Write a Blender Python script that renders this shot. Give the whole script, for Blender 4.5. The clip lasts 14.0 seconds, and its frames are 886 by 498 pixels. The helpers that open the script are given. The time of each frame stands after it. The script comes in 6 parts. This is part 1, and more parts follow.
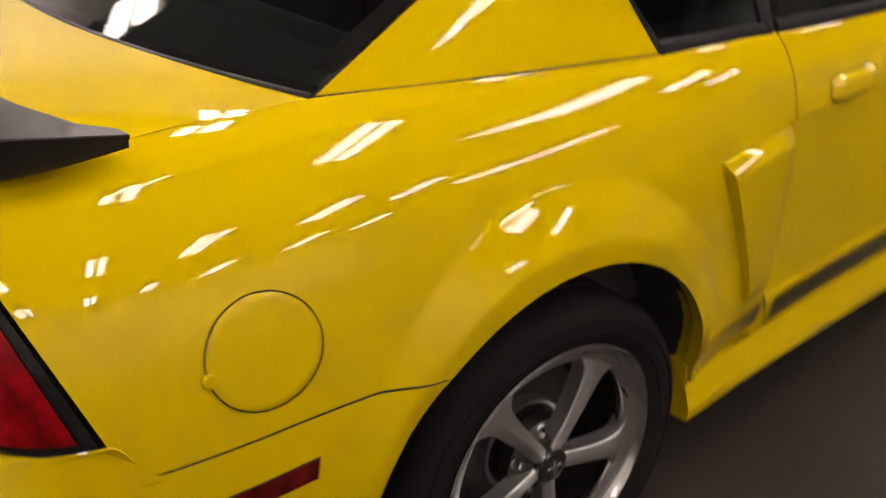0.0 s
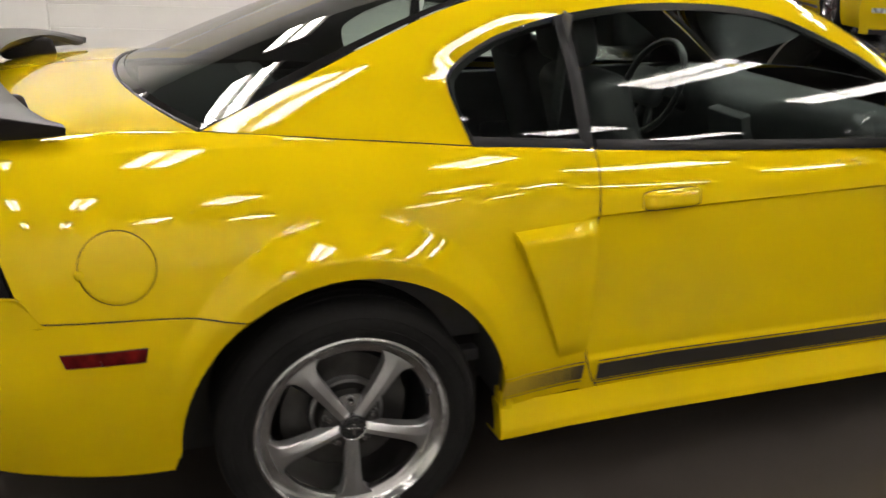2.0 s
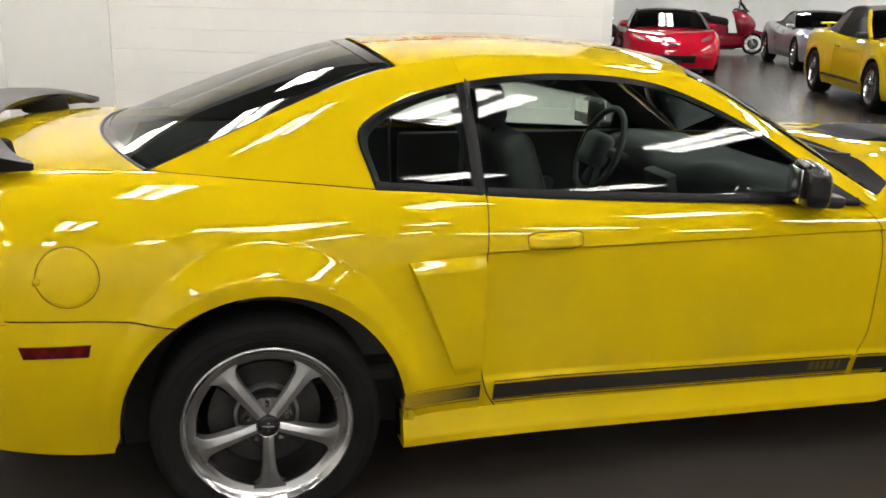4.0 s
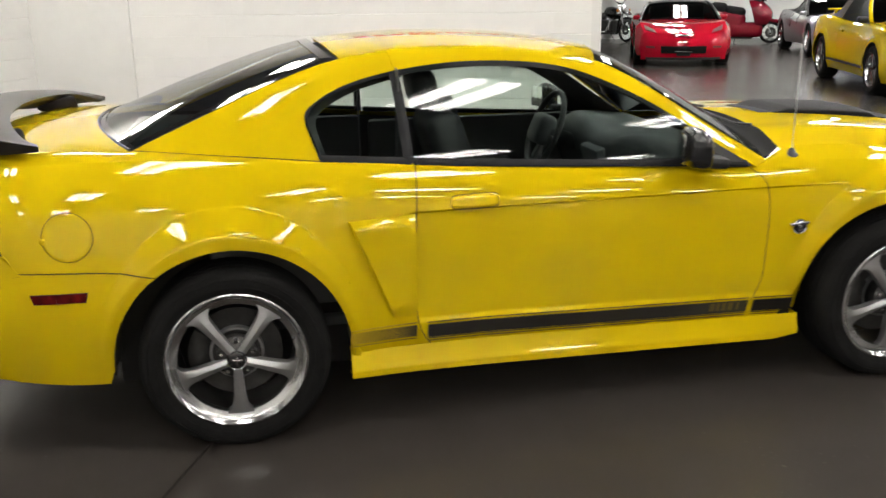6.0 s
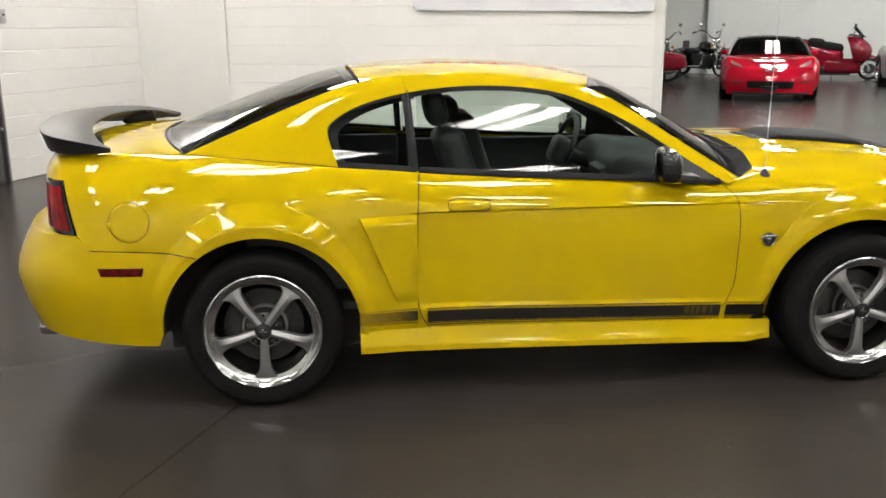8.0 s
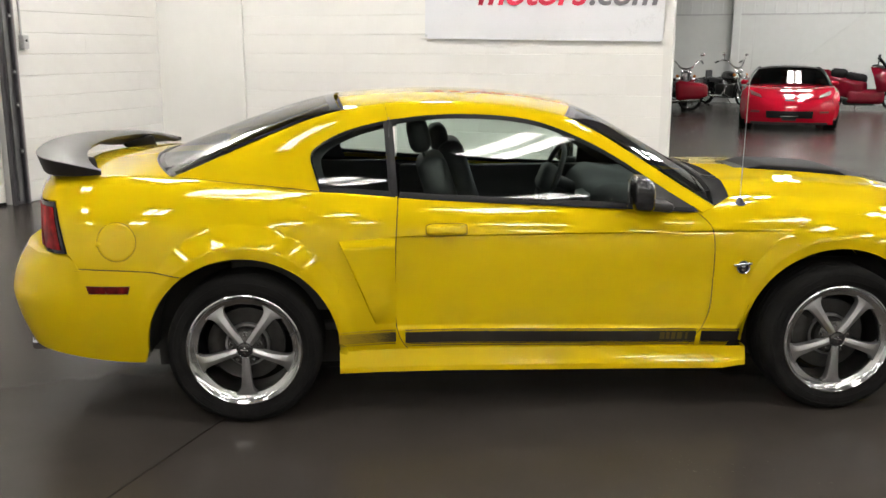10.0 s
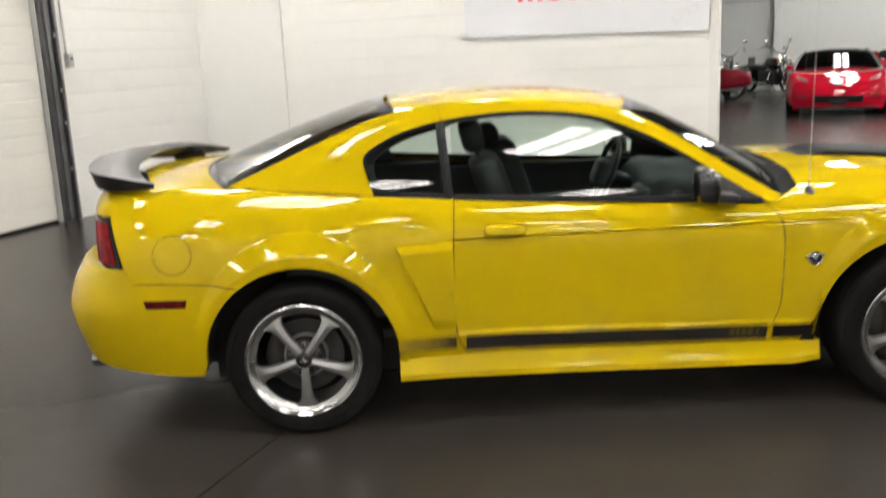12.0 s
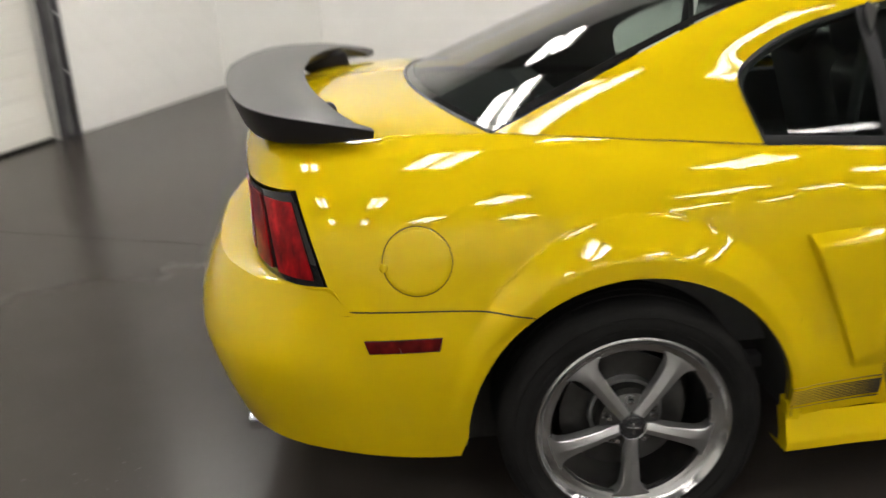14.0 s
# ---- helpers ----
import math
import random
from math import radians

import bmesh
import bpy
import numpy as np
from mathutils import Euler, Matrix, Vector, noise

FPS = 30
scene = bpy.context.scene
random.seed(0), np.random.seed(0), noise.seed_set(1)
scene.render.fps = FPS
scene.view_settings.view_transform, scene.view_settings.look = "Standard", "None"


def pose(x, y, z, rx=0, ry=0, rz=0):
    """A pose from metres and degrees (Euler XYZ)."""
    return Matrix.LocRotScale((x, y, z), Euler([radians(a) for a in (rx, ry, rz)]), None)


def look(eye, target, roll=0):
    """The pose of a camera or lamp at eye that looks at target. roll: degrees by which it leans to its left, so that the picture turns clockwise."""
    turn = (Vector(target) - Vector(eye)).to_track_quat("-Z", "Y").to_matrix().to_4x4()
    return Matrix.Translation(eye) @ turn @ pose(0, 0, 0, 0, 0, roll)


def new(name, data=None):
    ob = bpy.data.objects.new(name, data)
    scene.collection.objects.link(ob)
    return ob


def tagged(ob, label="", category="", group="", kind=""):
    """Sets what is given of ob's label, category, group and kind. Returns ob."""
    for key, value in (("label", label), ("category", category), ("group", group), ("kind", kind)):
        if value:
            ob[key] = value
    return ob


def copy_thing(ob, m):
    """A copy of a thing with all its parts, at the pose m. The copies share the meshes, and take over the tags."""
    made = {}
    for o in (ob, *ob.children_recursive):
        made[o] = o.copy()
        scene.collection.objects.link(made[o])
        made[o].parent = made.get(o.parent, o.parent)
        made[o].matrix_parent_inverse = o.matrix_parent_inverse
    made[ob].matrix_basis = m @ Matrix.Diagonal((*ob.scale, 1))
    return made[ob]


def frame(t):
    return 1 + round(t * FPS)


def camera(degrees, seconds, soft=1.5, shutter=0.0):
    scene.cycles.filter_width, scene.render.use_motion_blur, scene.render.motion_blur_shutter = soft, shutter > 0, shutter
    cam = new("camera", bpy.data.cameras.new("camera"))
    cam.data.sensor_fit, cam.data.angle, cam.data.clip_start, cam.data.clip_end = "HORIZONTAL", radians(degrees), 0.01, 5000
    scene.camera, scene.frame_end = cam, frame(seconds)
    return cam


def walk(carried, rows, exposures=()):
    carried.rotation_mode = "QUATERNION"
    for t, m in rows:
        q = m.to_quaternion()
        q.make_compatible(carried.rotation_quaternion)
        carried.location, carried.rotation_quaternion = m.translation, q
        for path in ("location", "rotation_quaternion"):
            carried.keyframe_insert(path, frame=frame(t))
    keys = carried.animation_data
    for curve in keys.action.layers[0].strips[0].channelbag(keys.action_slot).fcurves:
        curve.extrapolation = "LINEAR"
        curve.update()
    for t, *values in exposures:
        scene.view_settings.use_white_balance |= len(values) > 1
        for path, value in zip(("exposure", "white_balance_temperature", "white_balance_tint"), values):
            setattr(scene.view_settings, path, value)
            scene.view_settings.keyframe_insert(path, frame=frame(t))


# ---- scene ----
cam = camera(51.8, 14.0, shutter=0.75)
PATH = [
    (0, (-0.869, -1.775, 1.451), (0.159, -0.349, 0.497), -2.8),
    (0.5, (-0.72, -2.014, 1.455), (0.064, -0.381, 0.607), -1.3),
    (1, (-0.70, -2.250, 1.55), (0.036, -0.585, 0.719), -2.95),
    (1.2, (-0.666, -2.406, 1.509), (0.022, -0.723, 0.677), -1.9),
    (1.5, (-0.612, -2.549, 1.507), (0.046, -0.824, 0.737), -1.7),
    (2, (-0.428, -2.776, 1.507), (0.18, -0.999, 0.818), 0.9),
    (2.5, (-0.344, -2.969, 1.598), (0.195, -1.163, 0.927), 0.7),
    (2.8, (-0.374, -3.101, 1.547), (0.161, -1.271, 0.945), 1.4),
    (3, (-0.322, -3.171, 1.537), (0.18, -1.313, 0.993), 0.7),
    (3.2, (-0.253, -3.187, 1.541), (0.235, -1.325, 0.995), 0.8),
    (5.3, (-0.018, -3.666, 1.538), (0.384, -1.789, 0.976), -0.4),
    (5.5, (0.007, -3.735, 1.555), (0.387, -1.856, 0.988), -1.1),
    (6, (0.115, -3.88, 1.549), (0.501, -1.996, 1.0), -0.9),
    (6.5, (0.253, -4.075, 1.542), (0.531, -2.167, 1.009), -0.2),
    (7, (0.311, -4.236, 1.548), (0.531, -2.315, 1.038), -1.5),
    (7.5, (0.33, -4.409, 1.544), (0.528, -2.483, 1.045), -0.7),
    (8, (0.421, -4.478, 1.555), (0.594, -2.544, 1.073), -0.4),
    (8.2, (0.476, -4.477, 1.576), (0.652, -2.55, 1.072), 0.7),
    (10.3, (0.623, -4.605, 1.564), (0.728, -2.651, 1.15), -0.2),
    (10.5, (0.622, -4.609, 1.562), (0.721, -2.654, 1.154), -0.3),
    (11, (0.622, -4.593, 1.561), (0.702, -2.634, 1.166), -0.7),
    (11.5, (0.621, -4.57, 1.566), (0.683, -2.607, 1.188), -1.4),
    (12, (0.559, -4.494, 1.555), (0.581, -2.539, 1.133), -2.7),
    (12.2, (0.501, -4.398, 1.532), (0.544, -2.462, 1.028), -0.8),
    (12.5, (0.359, -4.18, 1.512), (0.428, -2.246, 1.005), -1.2),
    (13, (0.114, -3.82, 1.494), (0.215, -1.895, 0.96), 0.5),
    (13.2, (0.013, -3.605, 1.494), (0.107, -1.683, 0.947), 1.1),
    (13.5, (-0.181, -3.301, 1.5), (-0.156, -1.376, 0.956), -0.2),
    (13.7, (-0.359, -3.097, 1.473), (-0.362, -1.176, 0.918), -2.6),
    (14, (-0.543, -2.794, 1.504), (-0.441, -0.91, 0.839), -3.4),
]
EXPOSURES = [(0, -0.24, 7300, 23.5), (0.5, -0.30, 7300, 22), (1.5, -0.12, 6900, 16), (3, 0.05, 6500, 10), (6, 0.12, 6500, 10), (11, 0.12, 6500, 10), (13, 0.08, 6500, 10), (14, 0.05, 6500, 10)]
walk(cam, [(t, look(eye, target, roll)) for t, eye, target, roll in PATH], EXPOSURES)

# ---- world and shared helpers ----
world = bpy.data.worlds.new("world")
scene.world = world
world.use_nodes = True
world.node_tree.nodes["Background"].inputs[0].default_value = (0.9, 0.95, 1.0, 1)
world.node_tree.nodes["Background"].inputs[1].default_value = 0.02

ROOM = pose(-2.24, 7.38, 0, 0, 0, -22.5)  # the building's corner: a along the back wall, b towards the far hall


def spline(pts):
    """A smooth function through (x, value) rows; values may be tuples. Flat outside the ends."""
    xs = np.array([p[0] for p in pts], float)
    ys = np.array([p[1] for p in pts], float)
    n, h = len(xs), np.diff(xs)
    slope = (np.diff(ys, axis=0).T / h).T
    a, b = np.zeros((n, n)), np.zeros_like(ys)
    a[0, 0] = a[-1, -1] = 1
    for i in range(1, n - 1):
        a[i, i - 1 : i + 2] = h[i - 1], 2 * (h[i - 1] + h[i]), h[i]
        b[i] = 3 * (slope[i] - slope[i - 1])
    c = np.linalg.solve(a, b)

    def f(x):
        x = min(max(x, xs[0]), xs[-1])
        i = min(max(int(np.searchsorted(xs, x)) - 1, 0), n - 2)
        d, hh = x - xs[i], h[i]
        bb = slope[i] - hh * (2 * c[i] + c[i + 1]) / 3
        r = ys[i] + bb * d + c[i] * d * d + (c[i + 1] - c[i]) / (3 * hh) * d**3
        return r if r.ndim else float(r)

    return f


def linear(pts):
    xs, ys = [p[0] for p in pts], [p[1] for p in pts]
    return lambda x: float(np.interp(x, xs, ys))


def step(t):
    t = min(max(t, 0.0), 1.0)
    return t * t * (3 - 2 * t)


def patch(f, us, vs, out=None, bm=None):
    """A grid of f(u, v); its faces look towards out (a way, or a point function)."""
    bm = bm or bmesh.new()
    us = [i / us for i in range(us + 1)] if isinstance(us, int) else us
    vs = [i / vs for i in range(vs + 1)] if isinstance(vs, int) else vs
    grid = [[bm.verts.new(f(u, v)) for v in vs] for u in us]
    faces = []
    for i in range(len(us) - 1):
        for j in range(len(vs) - 1):
            q = [grid[i][j], grid[i + 1][j], grid[i + 1][j + 1], grid[i][j + 1]]
            faces.append(bm.faces.new(q))
    if out is not None:
        total = 0.0
        for fa in faces:
            fa.normal_update()
            total += fa.normal.dot(Vector(out)) * fa.calc_area()
        if total < 0:
            bmesh.ops.reverse_faces(bm, faces=faces)
    return bm


def block(size, at=(0, 0, 0), bevel=0.0, segments=2, bm=None, turn=None):
    """A box with rounded edges, added to bm."""
    new_bm = bmesh.new()
    bmesh.ops.create_cube(new_bm, size=1)
    for v in new_bm.verts:
        v.co = Vector((v.co.x * size[0], v.co.y * size[1], v.co.z * size[2]))
    if bevel:
        bmesh.ops.bevel(new_bm, geom=new_bm.edges[:], offset=bevel, segments=segments, profile=0.5, affect="EDGES")
    m = Matrix.Translation(at) @ (turn or Matrix.Identity(4))
    new_bm.transform(m)
    if bm is None:
        return new_bm
    return joined(bm, new_bm)


def joined(bm, other):
    me = bpy.data.meshes.new("tmp")
    other.to_mesh(me)
    other.free()
    bm.from_mesh(me)
    bpy.data.meshes.remove(me)
    return bm


def lathe(profile, n=64, axis="Y", bm=None, closed=False):
    """Turns (radius, along) rows round the axis."""
    bm = bm or bmesh.new()
    rings = []
    for k in range(n):
        c, s = math.cos(2 * math.pi * k / n), math.sin(2 * math.pi * k / n)
        ring = []
        for r, a in profile:
            co = {"Y": (r * c, a, r * s), "Z": (r * c, r * s, a), "X": (a, r * c, r * s)}[axis]
            ring.append(bm.verts.new(co))
        rings.append(ring)
    m = len(profile)
    for k in range(n):
        r0, r1 = rings[k], rings[(k + 1) % n]
        for j in range(m if closed else m - 1):
            jj = (j + 1) % m
            bm.faces.new([r0[j], r1[j], r1[jj], r0[jj]])
    bmesh.ops.remove_doubles(bm, verts=bm.verts, dist=1e-6)
    bmesh.ops.recalc_face_normals(bm, faces=bm.faces)
    return bm


def tube(points, radius, n=10, bm=None, caps=True):
    """A round bar along points; radius may be a list."""
    bm = bm or bmesh.new()
    pts = [Vector(p) for p in points]
    rads = radius if isinstance(radius, (list, tuple)) else [radius] * len(pts)
    rings, ref = [], None
    for i, p in enumerate(pts):
        d = (pts[min(i + 1, len(pts) - 1)] - pts[max(i - 1, 0)]).normalized()
        if ref is None:
            ref = d.orthogonal().normalized()
        ref = (ref - d * ref.dot(d)).normalized()
        side = d.cross(ref)
        rings.append([bm.verts.new(p + (ref * math.cos(2 * math.pi * k / n) + side * math.sin(2 * math.pi * k / n)) * rads[i]) for k in range(n)])
    made = []
    for a, b in zip(rings, rings[1:]):
        for k in range(n):
            made.append(bm.faces.new([a[k], a[(k + 1) % n], b[(k + 1) % n], b[k]]))
    if caps:
        made += [bm.faces.new(rings[0][::-1]), bm.faces.new(rings[-1])]
    bmesh.ops.recalc_face_normals(bm, faces=made)
    return bm


def part(name, bm, material, parent=None, label="", smooth=True, thick=0.0, at=None, sharp=35):
    """Links a bmesh as one mesh object under a thing or a part."""
    me = bpy.data.meshes.new(name)
    bm.to_mesh(me)
    bm.free()
    for p in me.polygons:
        p.use_smooth = smooth
    if smooth and sharp:
        me.set_sharp_from_angle(angle=radians(sharp))
    for m in material if isinstance(material, (list, tuple)) else [material]:
        me.materials.append(m)
    ob = new(name, me)
    if parent is not None:
        ob.parent = parent
    if at is not None:
        ob.matrix_basis = at
    if label:
        ob["label"] = label
    if thick:
        mod = ob.modifiers.new("skin", "SOLIDIFY")
        mod.thickness, mod.offset = thick, -1
        crisp = ob.modifiers.new("crisp_rim", "EDGE_SPLIT")
        crisp.split_angle = radians(50)
    return ob


def thing(name, label, category, at=None, group="", kind=""):
    ob = new(name)
    ob.empty_display_size = 0.1
    if at is not None:
        ob.matrix_basis = at
    return tagged(ob, label, category, group, kind)


# ---- materials ----
def nodes_of(name):
    m = bpy.data.materials.new(name)
    m.use_nodes = True
    t = m.node_tree
    return m, t, t.nodes["Principled BSDF"]


def link(t, a, b):
    t.links.new(a, b)


def noise_node(t, scale, detail=4.0, rough=0.55, source="Object", stretch=None):
    co = t.nodes.new("ShaderNodeTexCoord")
    n = t.nodes.new("ShaderNodeTexNoise")
    n.inputs["Scale"].default_value, n.inputs["Detail"].default_value, n.inputs["Roughness"].default_value = scale, detail, rough
    if stretch:
        mp = t.nodes.new("ShaderNodeMapping")
        mp.inputs["Scale"].default_value = stretch
        link(t, co.outputs[source], mp.inputs["Vector"])
        link(t, mp.outputs[0], n.inputs["Vector"])
    else:
        link(t, co.outputs[source], n.inputs["Vector"])
    return n


def ramp(t, source, stops):
    r = t.nodes.new("ShaderNodeValToRGB")
    els = r.color_ramp.elements
    while len(els) < len(stops):
        els.new(0.5)
    for e, (p, c) in zip(els, stops):
        e.position = p
        e.color = (*c, 1) if isinstance(c, tuple) else (c, c, c, 1)
    link(t, source, r.inputs[0])
    return r


def surface(name, colour, rough=0.5, metal=0.0, coat=0.0, coat_rough=0.03, vary=0.08, scale=3.0, grain=0.0, grain_scale=200.0, rough_vary=0.05, spec=0.5):
    """A plain surface with large and small variation of colour, gloss and relief."""
    m, t, b = nodes_of(name)
    big, small = noise_node(t, scale), noise_node(t, scale * 14, 6)
    mixed = t.nodes.new("ShaderNodeMath")
    mixed.operation = "MULTIPLY_ADD"
    link(t, small.outputs[0], mixed.inputs[0])
    mixed.inputs[1].default_value = 0.4
    link(t, big.outputs[0], mixed.inputs[2])
    lo = tuple(c * (1 - vary) for c in colour)
    hi = tuple(min(c * (1 + vary), 1.0) for c in colour)
    r = ramp(t, mixed.outputs[0], [(0.45, lo), (0.95, hi)])
    link(t, r.outputs[0], b.inputs["Base Color"])
    rr = ramp(t, mixed.outputs[0], [(0.4, max(rough - rough_vary, 0.0)), (1.0, min(rough + rough_vary, 1.0))])
    link(t, rr.outputs[0], b.inputs["Roughness"])
    b.inputs["Metallic"].default_value = metal
    b.inputs["Coat Weight"].default_value = coat
    b.inputs["Coat Roughness"].default_value = coat_rough
    b.inputs["Specular IOR Level"].default_value = spec
    if grain:
        g = noise_node(t, grain_scale, 3)
        bump = t.nodes.new("ShaderNodeBump")
        bump.inputs["Strength"].default_value, bump.inputs["Distance"].default_value = grain, 0.002
        link(t, g.outputs[0], bump.inputs["Height"])
        link(t, bump.outputs[0], b.inputs["Normal"])
    return m


def paint(name, colour):
    """Clear-coated car paint with faint orange peel."""
    m = surface(name, colour, rough=0.42, coat=1.0, coat_rough=0.015, vary=0.012, scale=1.5, rough_vary=0.02)
    t = m.node_tree
    b = t.nodes["Principled BSDF"]
    g = noise_node(t, 90, 2)
    bump = t.nodes.new("ShaderNodeBump")
    bump.inputs["Strength"].default_value, bump.inputs["Distance"].default_value = 0.025, 0.0005
    link(t, g.outputs[0], bump.inputs["Height"])
    link(t, bump.outputs[0], b.inputs["Coat Normal"])
    b.inputs["Coat IOR"].default_value = 1.42
    b.inputs["Specular IOR Level"].default_value = 0.0
    return m


def pane(name, tint, gloss=1.5):
    """A thin tinted pane: see-through, with mirror gloss by Fresnel."""
    m = bpy.data.materials.new(name)
    m.use_nodes = True
    t = m.node_tree
    t.nodes.clear()
    out, mix = t.nodes.new("ShaderNodeOutputMaterial"), t.nodes.new("ShaderNodeMixShader")
    tr, gl, fr = t.nodes.new("ShaderNodeBsdfTransparent"), t.nodes.new("ShaderNodeBsdfGlossy"), t.nodes.new("ShaderNodeFresnel")
    tr.inputs[0].default_value = (*tint, 1)
    gl.inputs["Roughness"].default_value = 0.01
    fr.inputs[0].default_value = gloss
    n = noise_node(t, 2.0, 2)
    bump = t.nodes.new("ShaderNodeBump")
    bump.inputs["Strength"].default_value, bump.inputs["Distance"].default_value = 0.03, 0.01
    link(t, n.outputs[0], bump.inputs["Height"])
    link(t, bump.outputs[0], gl.inputs["Normal"])
    link(t, fr.outputs[0], mix.inputs[0])
    link(t, tr.outputs[0], mix.inputs[1])
    link(t, gl.outputs[0], mix.inputs[2])
    link(t, mix.outputs[0], out.inputs[0])
    return m


def glow(name, colour, strength):
    m, t, b = nodes_of(name)
    b.inputs["Base Color"].default_value = (0.9, 0.9, 0.9, 1)
    b.inputs["Emission Color"].default_value = (*colour, 1)
    b.inputs["Emission Strength"].default_value = strength
    return m


YELLOW = paint("yellow_paint", (0.60, 0.425, 0.003))
SILL_SHADE = surface("sill_shadow_brown", (0.028, 0.016, 0.008), rough=0.4, vary=0.15)
RED = paint("red_paint", (0.42, 0.006, 0.022))
# the scooter's red, darkened for the shade it stands in
SHADED_RED = paint("shaded_scooter_red", (0.17, 0.005, 0.015))
SILVER = surface("silver_paint", (0.42, 0.43, 0.45), rough=0.3, metal=0.7, coat=1.0)
MAROON = paint("dark_red_paint", (0.19, 0.007, 0.015))
BLACK_GLOSS = surface("black_paint", (0.012, 0.012, 0.013), rough=0.25, coat=0.6, coat_rough=0.08)
BLACK_SATIN = surface("black_satin", (0.015, 0.014, 0.015), rough=0.36, vary=0.03, rough_vary=0.0, spec=0.38)
BLACK_MATT = surface("matt_black_vinyl", (0.010, 0.0095, 0.010), rough=0.62, vary=0.15, grain=0.1, grain_scale=400, spec=0.12)
BLACK_TRIM = surface("black_trim", (0.02, 0.02, 0.021), rough=0.45, vary=0.2, grain=0.15, grain_scale=300)
BLACK_SEAL = surface("black_rubber_seal", (0.010, 0.010, 0.011), rough=0.4, vary=0.2, spec=0.2)
BLACK_FRIT = surface("black_frit", (0.008, 0.008, 0.008), rough=0.03, vary=0.1, rough_vary=0.0)
DECAL = surface("black_decal", (0.010, 0.009, 0.008), rough=0.45, vary=0.15, spec=0.3)
LINER = surface("dark_liner", (0.022, 0.021, 0.020), rough=0.9, vary=0.3)
RUBBER = surface("tyre_rubber", (0.013, 0.0127, 0.0124), rough=0.92, vary=0.25, scale=8, grain=0.2, grain_scale=150, spec=0.06)
MACHINED = surface("machined_alloy", (0.62, 0.62, 0.62), rough=0.17, metal=1.0, vary=0.06, scale=20)
ALLOY = surface("grey_alloy", (0.45, 0.45, 0.45), rough=0.32, metal=0.9, vary=0.08, scale=12)
CHROME = surface("chrome", (0.8, 0.8, 0.8), rough=0.07, metal=1.0, vary=0.03)
IRON = surface("brake_iron", (0.07, 0.068, 0.065), rough=0.45, metal=0.9, vary=0.2, scale=25)
CABIN = surface("cabin_plastic", (0.06, 0.061, 0.063), rough=0.6, vary=0.2, grain=0.2, grain_scale=350)
CABIN_GREY = surface("cabin_grey", (0.085, 0.090, 0.092), rough=0.65, vary=0.15, grain=0.2, grain_scale=350)
LEATHER = surface("seat_leather", (0.032, 0.032, 0.034), rough=0.5, vary=0.25, scale=8, grain=0.3, grain_scale=160)
GLASS = pane("tinted_glass", (0.76, 0.84, 0.80), 1.55)
GLASS_REAR = pane("rear_tinted_glass", (0.50, 0.58, 0.55), 1.7)
GLASS_CLEAR = pane("clear_glass", (0.75, 0.82, 0.8), 1.5)
FAR_GLASS = pane("dark_glass", (0.08, 0.09, 0.09), 1.5)
CANVAS = surface("soft_top_canvas", (0.02, 0.019, 0.018), rough=0.85, vary=0.2, grain=0.3)
TAN_CANVAS = surface("grey_soft_top", (0.055, 0.045, 0.036), rough=0.85, vary=0.2, grain=0.3)


def lens(name, colour, light):
    """Coloured lamp plastic under clear gloss; the ribbed reflectors' glints are painted as mottle."""
    m, t, b = nodes_of(name)
    n = noise_node(t, 26, 3, stretch=(1, 1, 0.6))
    r = ramp(t, n.outputs[0], [(0.35, tuple(c * 0.35 for c in colour)), (0.6, colour), (0.75, light)])
    link(t, r.outputs[0], b.inputs["Base Color"])
    b.inputs["Roughness"].default_value = 0.45
    b.inputs["Specular IOR Level"].default_value = 0.08
    b.inputs["Coat Weight"].default_value = 0.22
    b.inputs["Coat Roughness"].default_value = 0.02
    return m


RED_LENS = lens("red_lens", (0.28, 0.003, 0.006), (0.60, 0.010, 0.015))
DARK_LENS = lens("dark_red_lens", (0.10, 0.005, 0.005), (0.16, 0.008, 0.006))
CLEAR_LENS = lens("clear_lens", (0.45, 0.45, 0.45), (0.8, 0.8, 0.8))
AMBER_LENS = lens("amber_lens", (0.5, 0.16, 0.01), (0.7, 0.3, 0.02))


def wall_paint(name, colour, rough=0.55, relief=0.35, spread=0.012):
    """Thick wall paint with roller texture, scuffs and slight yellowing; shade differs a little by piece."""
    m, t, b = nodes_of(name)
    big, mid, fine = noise_node(t, 0.7, 4, source="Generated"), noise_node(t, 6, 6), noise_node(t, 130, 4)
    info = t.nodes.new("ShaderNodeObjectInfo")
    add = t.nodes.new("ShaderNodeMath")
    add.operation = "MULTIPLY_ADD"
    link(t, info.outputs["Random"], add.inputs[0])
    add.inputs[1].default_value = 0.25
    link(t, mid.outputs[0], add.inputs[2])
    r = ramp(t, add.outputs[0], [(0.3, tuple(c * (1 - 3 * spread) for c in colour)), (0.9, tuple(min(1, c * (1 + spread)) for c in colour))])
    link(t, r.outputs[0], b.inputs["Base Color"])
    b.inputs["Roughness"].default_value = rough
    bump = t.nodes.new("ShaderNodeBump")
    bump.inputs["Strength"].default_value, bump.inputs["Distance"].default_value = relief, 0.0015
    link(t, fine.outputs[0], bump.inputs["Height"])
    link(t, bump.outputs[0], b.inputs["Normal"])
    return m


